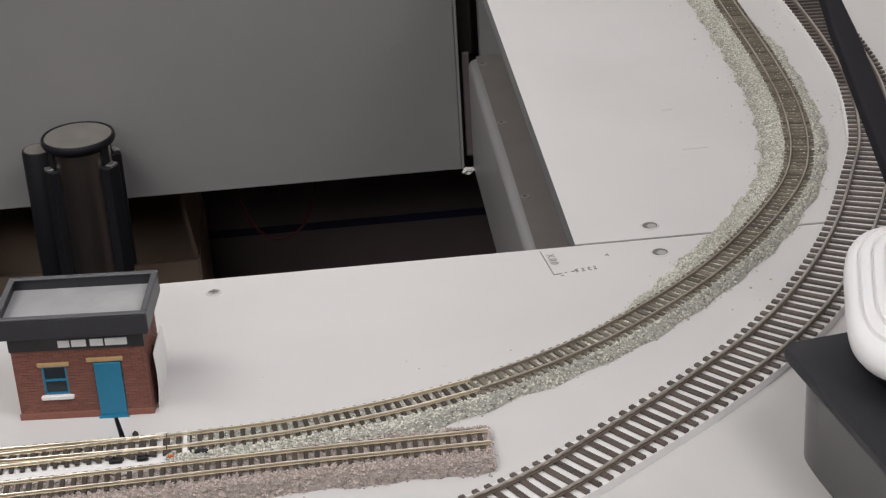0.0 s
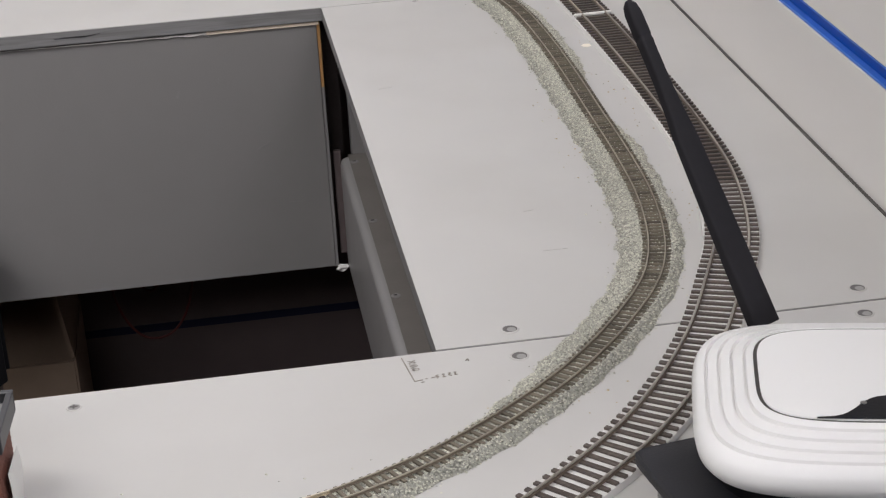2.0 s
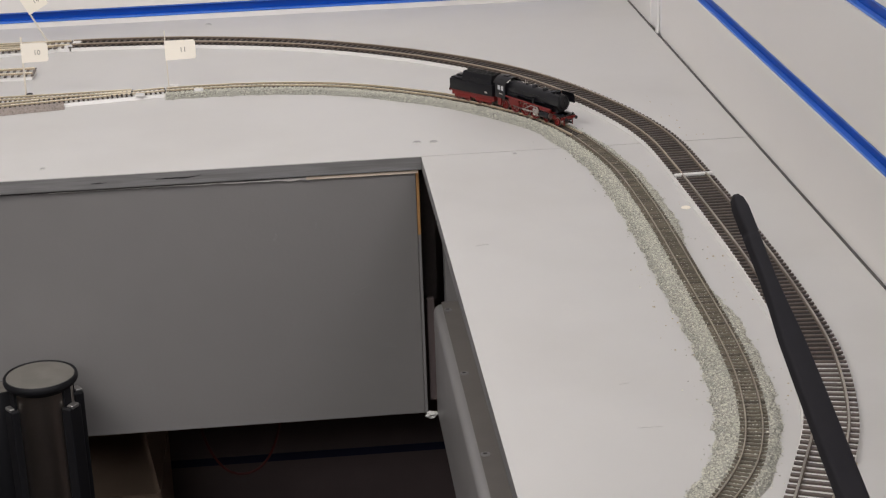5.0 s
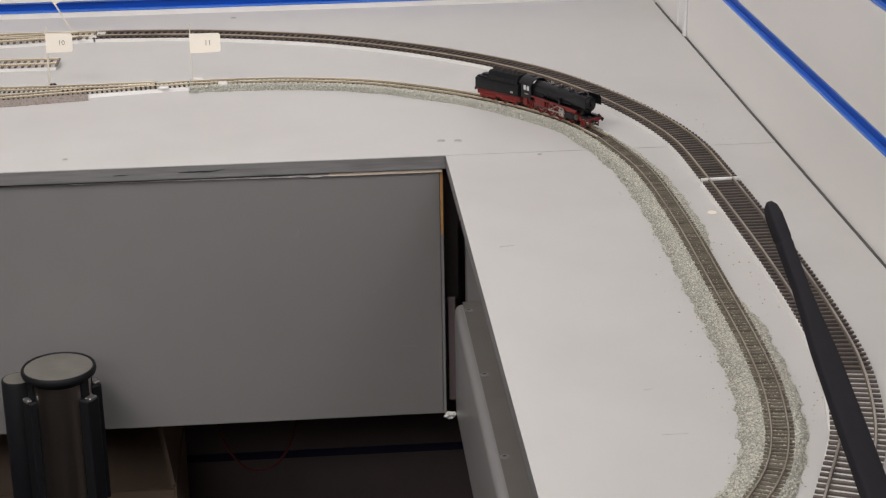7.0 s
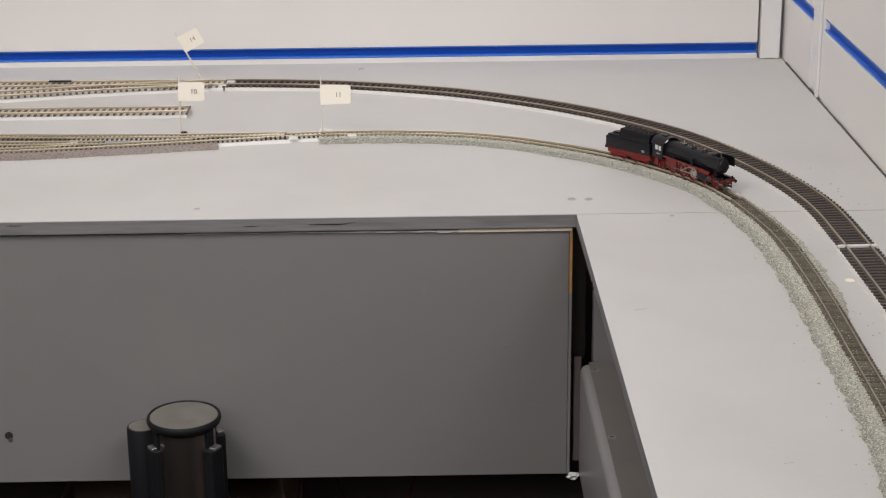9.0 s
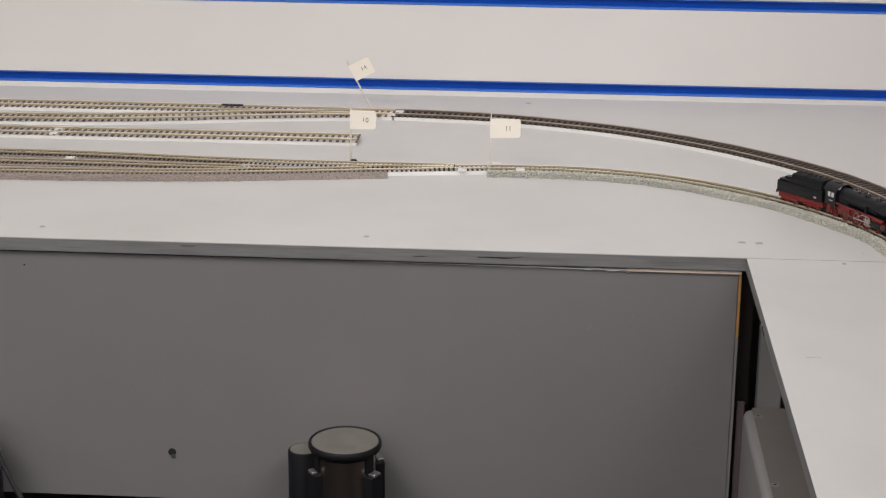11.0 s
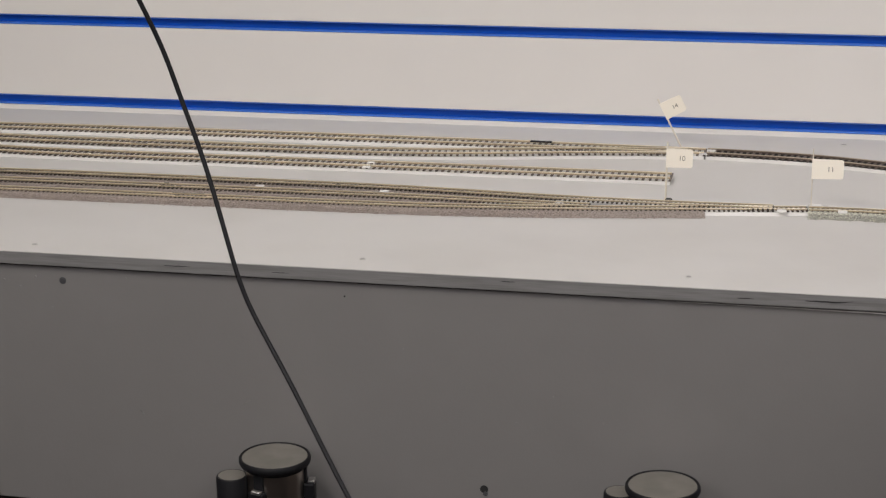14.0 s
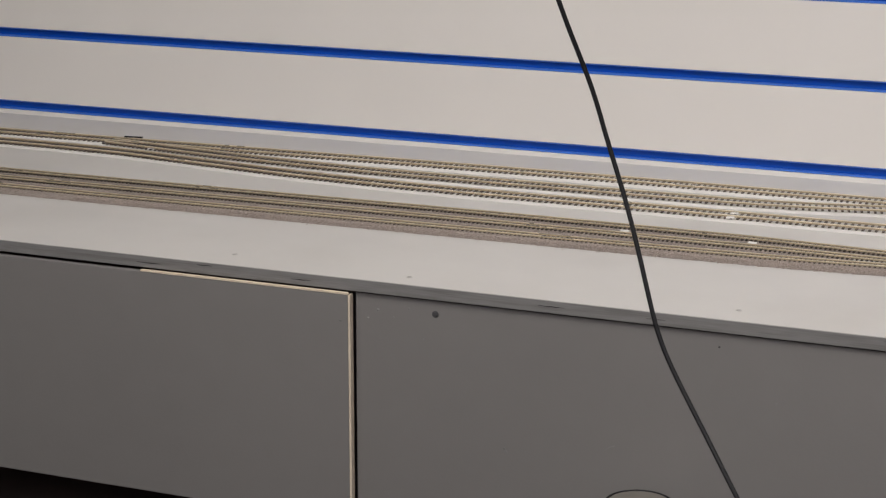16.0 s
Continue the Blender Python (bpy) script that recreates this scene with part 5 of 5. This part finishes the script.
def wheel(parent, x, y, r, spokes, side):
    """A spoked red wheel with a bright tyre."""
    w = part("wheel", bmesh.new(), M_RED, parent, "red spoked wheel")
    bm = bmesh.new()
    n = 28
    y0, y1 = y * MM, (y + side * 1.3) * MM
    outer, inner = [], []
    for yy in (y0, y1):
        outer.append([bm.verts.new((x * MM + r * MM * math.cos(6.2832 * k / n), yy, (r + r * math.sin(6.2832 * k / n)) * MM)) for k in range(n)])
        inner.append([bm.verts.new((x * MM + 0.82 * r * MM * math.cos(6.2832 * k / n), yy, (r + 0.82 * r * math.sin(6.2832 * k / n)) * MM)) for k in range(n)])
    for k in range(n):
        q = (k + 1) % n
        bm.faces.new((outer[0][k], outer[0][q], outer[1][q], outer[1][k]))
        bm.faces.new((inner[0][k], inner[0][q], inner[1][q], inner[1][k]))
        for s in (0, 1):
            bm.faces.new((outer[s][k], outer[s][q], inner[s][q], inner[s][k]))
    for k in range(spokes):
        a = 6.2832 * k / spokes
        vs = add_box(bm, 0, 0.85 * r * MM, -0.2 * MM, 0.2 * MM, -0.22 * MM, 0.22 * MM)
        bmesh.ops.transform(bm, matrix=Matrix.Translation((x * MM, (y0 + y1) / 2, r * MM)) @ Matrix.Rotation(-a, 4, "Y"), verts=vs)
    add_cyl(bm, (x * MM, y0, r * MM), (x * MM, y1 + side * 0.0003, r * MM), 0.22 * r * MM, n=12)
    bmesh.ops.recalc_face_normals(bm, faces=bm.faces)
    bm.to_mesh(w.data)
    bm.free()
    t = bmesh.new()
    add_cyl(t, (x * MM, y0 - side * 0.0004, r * MM), (x * MM, y0 - side * 0.00001, r * MM), (r + 0.5) * MM, n=28)
    part("flange", t, M_LSTEEL, w, "bright wheel flange", True)
    return w


def locomotive(m):
    e = thing("steam_locomotive", "black and red model steam locomotive on the narrow track", "model locomotive", m)
    part("frame", mbox(-92, -14, -4.2, 4.2, 3.5, 10.6, 0.3, 1), M_RED, e, "red main frame")
    part("front_frame", mbox(-13.9, -2.5, -4.0, 4.0, 4.4, 9.3, 0.3, 1), M_LBLACK, e, "black front frame")
    part("pilot_frame", mbox(-3.2, -1.5, -8.0, 8.0, 6.0, 8.3, 0.3, 1), M_RED, e, "red buffer beam")
    for s in (-1, 1):
        b = part("buffer", mcyl((-1.6, s * 5.6, 7.3), (0.8, s * 5.6, 7.3), 0.75, n=12), M_RED, e, "red buffer")
        part("buffer_head", mcyl((0.8, s * 5.6, 7.3), (1.4, s * 5.6, 7.3), 1.4, n=14), M_LBLACK, b, "black buffer head")
        part("lamp", lathe([(0.9 * MM, 0), (0.95 * MM, 1.4 * MM), (0.6 * MM, 2.1 * MM), (0, 2.2 * MM)], 12, (-3.0 * MM, s * 5.4 * MM, 8.6 * MM)), M_LBLACK, e, "small black lamp")
        part("guard_iron", mbox(-3.2, -2.4, s * 4.6 - 0.3, s * 4.6 + 0.3, 1.0, 6.2), M_RED, e)
    part("coupling", mbox(-1.6, 2.4, -1.0, 1.0, 3.4, 4.6, 0.3, 1), M_LBLACK, e, "black coupling hook")
    part("front_apron", mbox(-14, -2.0, -7.4, 7.4, 8.5, 9.3, 0.2, 1), M_LBLACK, e, "black front platform")
    boiler = part("boiler", mcyl((-79, 0, 18.2), (-9, 0, 18.2), 6.3, n=40), M_LBLACK, e, "black boiler", True)
    for x in (-24, -35, -46, -57, -68):
        part("boiler_band", mcyl((x - 0.4, 0, 18.2), (x + 0.4, 0, 18.2), 6.42, n=40), M_LBLACK, boiler, "", True)
    part("smokebox", mcyl((-23.5, 0, 18.2), (-8.6, 0, 18.2), 6.5, n=40), M_LBLACK, e, "black smokebox", True)
    door = part("smokebox_door", mcyl((-8.6, 0, 18.2), (-7.4, 0, 18.2), 5.6, 4.4, n=36), M_LBLACK, e, "black smokebox door", True)
    part("handle", mbox(-7.5, -6.8, -0.35, 0.35, 16.6, 19.8), M_LBLACK, door, "black door handle")
    part("firebox", mbox(-79, -64, -6.3, 6.3, 9.5, 18.2, 0.8, 2), M_LBLACK, e, "black firebox")
    part("smokebox_saddle", mbox(-22, -12, -4.5, 4.5, 9.3, 14.0, 0.5, 1), M_LBLACK, e)
    part("chimney", lathe([(2.4 * MM, 23.6 * MM), (2.1 * MM, 25 * MM), (2.3 * MM, 26.4 * MM), (2.5 * MM, 26.8 * MM), (1.8 * MM, 26.8 * MM), (1.6 * MM, 25 * MM), (0, 25 * MM)], 20, (-15.5 * MM, 0, 0)), M_LBLACK, e, "short black chimney", True)
    part("feedwater_heater", mbox(-22.5, -18.5, -3.4, 3.4, 23.2, 25.6, 0.6, 2), M_LBLACK, e)
    for x, r, h in ((-33, 2.8, 3.0), (-47, 2.8, 3.2), (-58, 1.5, 2.4)):
        d = part("dome", lathe([(r * MM, 23.2 * MM), (r * MM, (23.2 + h * 0.55) * MM), (r * 0.75 * MM, (23.2 + h * 0.9) * MM), (r * 0.3 * MM, (23.2 + h) * MM), (0, (23.2 + h) * MM)], 20, (x * MM, 0, 0)), M_LBLACK, e, "black boiler dome", True)
        part("valve", mcyl((x, 0, 23.0 + h), (x, 0, 24.0 + h), 0.5, n=10), M_LSTEEL, d, "tiny bright valve")
    part("whistle", mcyl((-62, 1.5, 24), (-62, 1.5, 27.2), 0.4, n=8), M_LSTEEL, e)
    for s in (-1, 1):
        part("running_board", mbox(-78, -16, s * 6.2 - 2.4, s * 6.2 + 2.4, 12.4, 13.0, 0.1, 1), M_LBLACK, e, "black running board")
        part("running_board_edge", mbox(-78, -16, s * 8.75 - 0.15, s * 8.75 + 0.15, 11.7, 13.05), M_RED, e, "red valance")
        part("handrail", mcyl((-76, s * 6.7, 20.2), (-12, s * 6.7, 20.2), 0.2, n=6), M_LBLACK, e, "thin black handrail")
        part("feed_pipe", mcyl((-74, s * 6.4, 15.8), (-26, s * 6.5, 15.4), 0.7, n=8), M_LBLACK, e, "black pipe along the boiler", True)
        part("air_pump", mcyl((-40, s * 7.6, 13.2), (-40, s * 7.6, 18.0), 1.5, n=14), M_LBLACK, e, "black pump", True)
        # smoke deflector, curved in at the top
        bm = bmesh.new()
        prof = [(9.0, 17.2), (9.1, 20.5), (8.8, 23.0), (8.0, 24.9), (7.0, 25.7)]
        lo = [bm.verts.new((-20.5 * MM, s * y * MM, z * MM)) for y, z in prof]
        hi = [bm.verts.new((-4.6 * MM, s * y * MM, z * MM)) for y, z in prof]
        for i in range(len(prof) - 1):
            bm.faces.new((lo[i], lo[i + 1], hi[i + 1], hi[i]))
        g = bmesh.ops.extrude_face_region(bm, geom=bm.faces[:])
        bmesh.ops.translate(bm, verts=[v for v in g["geom"] if isinstance(v, bmesh.types.BMVert)], vec=(0, -s * 0.45 * MM, 0))
        bmesh.ops.recalc_face_normals(bm, faces=bm.faces)
        part("smoke_deflector", bm, M_LBLACK, e, "curved black smoke deflector")
        c = part("cylinder", mcyl((-30.5, s * 7.0, 6.6), (-18.5, s * 7.0, 6.6), 2.9, n=24), M_LBLACK, e, "black cylinder", True)
        part("cylinder_end", mcyl((-18.5, s * 7.0, 6.6), (-17.6, s * 7.0, 6.6), 2.3, n=20), M_LSTEEL, c, "bright cylinder end", True)
        part("valve_chest", mcyl((-31, s * 7.2, 10.6), (-18, s * 7.2, 10.6), 1.7, n=18), M_RED, e, "red valve chest", True)
        part("coupling_rod", mbox(-68, -40, s * 8.2 - 0.25, s * 8.2 + 0.25, 5.4, 6.4, 0.1, 1), M_LROD, e, "dull coupling rod")
        for x0, z0, x1, z1, w in ((-54, 5.9, -33, 6.6, 0.55), (-42, 11.2, -52, 6.5, 0.4), (-33, 10.2, -33.5, 6.6, 0.45), (-33, 10.6, -43, 11.2, 0.4), (-31, 7.2, -39, 7.4, 0.5)):
            bm = mcyl((x0, s * 8.7, z0), (x1, s * 8.7, z1), w, n=6)
            part("valve_gear_rod", bm, M_LSTEEL, e, "bright valve gear rod")
        for x0, z0, x1, z1 in ((-31.5, 4.4, -39.5, 4.6), (-31.5, 8.8, -39.5, 8.6), (-38.5, 4.4, -37.5, 11.5), (-34.8, 5.2, -33.6, 11.0)):
            part("slide_bar", mcyl((x0, s * 9.0, z0), (x1, s * 9.0, z1), 0.5, n=6), M_LSTEEL, e, "bright slide bar")
        part("crosshead", mbox(-36.6, -33.6, s * 8.8 - 0.5, s * 8.8 + 0.5, 5.2, 8.2, 0.3, 1), M_LSTEEL, e, "bright crosshead")
        part("ash_pan", mbox(-75, -62, s * 6.2 - 0.8, s * 6.2 + 0.8, 5.0, 11.6, 0.4, 1), M_RED, e, "red ash pan side")
        for x in (-33, -47, -60):
            part("boiler_pipe", mcyl((x, s * 2.2, 24.0), (x + 2.5, s * 6.5, 17.0), 0.45, n=6), M_LBLACK, boiler, "black sand pipe", True)
        part("gear_bracket", mbox(-45.5, -40.5, s * 7.8 - 0.5, s * 7.8 + 0.5, 8.4, 12.4, 0.3, 1), M_RED, e, "red gear bracket")
        for x in (-40.5, -54.0, -67.5):
            wheel(e, x, s * 4.9, 6.1, 14, s)
        for x in (-10.5, -25.5):
            wheel(e, x, s * 4.9, 3.0, 9, s)
        wheel(e, -82, s * 4.9, 3.6, 10, s)
        part("steps", mbox(-90, -85, s * 7.6 - 0.8, s * 7.6 + 0.8, 2.6, 9.0, 0.2, 1), M_RED, e, "red cab steps")
        cab = part("cab_side", mbox(-92.5, -78.5, s * 8.7 - 0.3, s * 8.7 + 0.3, 9.2, 21.2), M_LBLACK, e, "black cab side")
        for x in (-82.4, -87.0):
            part("cab_window", mbox(x - 1.6, x + 1.6, s * 9.02 - 0.05, s * 9.02 + 0.05, 16.0, 19.8), M_LGLASS, cab, "pale cab window")
        part("number_bar", mbox(-87, -82, s * 9.02 - 0.04, s * 9.02 + 0.04, 12.6, 13.4), M_LSTEEL, cab, "small pale plate")
    part("cab_front", mbox(-79.2, -78.4, -8.3, 8.3, 9.2, 22.5), M_LBLACK, e)
    bm = bmesh.new()
    n = 14
    rows = []
    for x in (-94.5, -77.5):
        rows.append([bm.verts.new((x * MM, 9.3 * MM * math.sin(-1.25 + 2.5 * k / n) / math.sin(1.25), (21.0 + 5.6 * (math.cos(-1.25 + 2.5 * k / n) - math.cos(1.25)) / (1 - math.cos(1.25))) * MM)) for k in range(n + 1)])
    for k in range(n):
        bm.faces.new((rows[0][k], rows[0][k + 1], rows[1][k + 1], rows[1][k]))
    g = bmesh.ops.extrude_face_region(bm, geom=bm.faces[:])
    bmesh.ops.translate(bm, verts=[v for v in g["geom"] if isinstance(v, bmesh.types.BMVert)], vec=(0, 0, -0.6 * MM))
    bmesh.ops.recalc_face_normals(bm, faces=bm.faces)
    roof = part("cab_roof", bm, M_LBLACK, e, "curved black cab roof", True)
    part("roof_vent", mbox(-89, -83, -2.4, 2.4, 26.2, 27.2, 0.4, 1), M_LBLACK, roof)
    for y in (-6.4, -4.6, 4.6, 6.4):
        part("roof_slot", mbox(-88, -84, y - 0.35, y + 0.35, 24.6 - 0.32 * (abs(y) - 4.6), 25.2 - 0.32 * (abs(y) - 4.6)), M_DARKHOLE, roof, "dark roof slot")
    part("cab_back_frame", mbox(-93.6, -92.8, -8.2, 8.2, 9.2, 11.5), M_LBLACK, e)
    return e


def tender(m):
    t = thing("coal_tender", "black coal tender with red frame behind the locomotive", "model tender", m)
    part("frame", mbox(-50, 0, -6.6, 6.6, 3.6, 8.4, 0.4, 1), M_RED, t, "red tender frame")
    body = part("body", mbox(-50.5, 0.5, -8.9, 8.9, 8.5, 18.0, 0.7, 2), M_LBLACK, t, "black tender body", True)
    part("body_rivet_strip", mbox(-50.4, 0.4, -9.0, -8.85, 9.0, 9.5), M_LBLACK, body)
    bm = bmesh.new()
    rings = []
    for z, w in ((18.0, 7.6), (21.6, 7.5), (24.2, 6.4), (25.4, 5.6)):
        rings.append([bm.verts.new((x * MM, y * MM, z * MM)) for x, y in ((-36, -w), (-1.5, -w), (-1.5, w), (-36, w))])
    for p, q in zip(rings, rings[1:]):
        for k in range(4):
            bm.faces.new((p[k], p[(k + 1) % 4], q[(k + 1) % 4], q[k]))
    part("coal_bunker", bm, M_LBLACK, t, "raised black coal bunker")
    rnd = random.Random(2)
    bm = bmesh.new()
    nx, ny = 22, 9
    grid = [[bm.verts.new(((-35.6 + 33.8 * i / nx) * MM, (-5.4 + 10.8 * k / ny) * MM, (24.4 + 2.0 * math.sin(3.14 * k / ny) * (0.6 + 0.4 * math.sin(3.14 * i / nx)) + rnd.uniform(-0.7, 1.0)) * MM)) for k in range(ny + 1)] for i in range(nx + 1)]
    for i in range(nx):
        for k in range(ny):
            bm.faces.new((grid[i][k], grid[i + 1][k], grid[i + 1][k + 1], grid[i][k + 1]))
    part("coal", bm, M_COAL, t, "heaped black coal")
    for x in (-33, -27.5, -22, -16.5, -11, -5.5):
        for y in (-1, 1):
            part("bunker_rib", mbox(x - 0.3, x + 0.3, y * 7.65 - 0.15, y * 7.65 + 0.15, 18.0, 21.6), M_LBLACK, t, "black bunker rib")
    part("rear_slope", mbox(-49.5, -36.5, -7.6, 7.6, 18.0, 19.4, 0.6, 2), M_LBLACK, t, "low black tank top")
    part("water_hatch", mbox(-47, -40, -3.2, 3.2, 19.4, 20.8, 0.6, 2), M_LBLACK, t, "low black hatch")
    part("ladder", mbox(-51.4, -50.6, 3.0, 5.2, 7.0, 18.0), M_LBLACK, t)
    for s in (-1, 1):
        b = part("buffer", mcyl((-52.6, s * 5.6, 7.3), (-50.2, s * 5.6, 7.3), 0.75, n=12), M_RED, t, "red buffer")
        part("buffer_head", mcyl((-53.1, s * 5.6, 7.3), (-52.6, s * 5.6, 7.3), 1.4, n=14), M_LBLACK, b, "black buffer head")
        part("number_bar", mbox(-8.5, -5.5, s * 8.98 - 0.04, s * 8.98 + 0.04, 10.6, 12.2), M_LSTEEL, body, "small pale plate")
        for x in (-6.5, -17.5, -31.5, -42.5):
            wheel(t, x, s * 4.9, 3.1, 9, s)
        for x in (-12, -37):
            part("bogie_side", mbox(x - 9.5, x + 9.5, s * 6.9 - 0.5, s * 6.9 + 0.5, 2.2, 5.0, 0.5, 1), M_RED, t, "red bogie side")
    part("drawbar", mbox(0.4, 4.5, -1.5, 1.5, 5.0, 6.4), M_LBLACK, t, "black drawbar")
    return t


RAILTOP = NB + 0.0013 * 0.9 + 0.0016
line = path3(N_MAIN, 0.001)
start = min(range(len(line)), key=lambda i: (line[i] - Vector((0.1218, 0.0335, 0))).length)


def on_line(back):
    return line[min(len(line) - 1, start + round(back * 1000))]


def placed(front, rear):
    """The pose of a vehicle whose bogies stand front and rear metres behind the buffers."""
    a, b = on_line(front), on_line(rear)
    d = (a - b).normalized()
    p = a + d * (front - 0.003)
    return p, math.degrees(math.atan2(d.y, d.x))


p, turn = placed(0.020, 0.0735)
TALL = Matrix.Diagonal((1.0, 1.0, 1.07, 1.0))
locomotive(pose(p.x, p.y, RAILTOP, 0, 0, turn) @ TALL)
a, b = on_line(0.1035), on_line(0.127)
d = (a - b).normalized()
q = a + d * 0.0099
tender(pose(q.x, q.y, RAILTOP, 0, 0, math.degrees(math.atan2(d.y, d.x))) @ TALL)
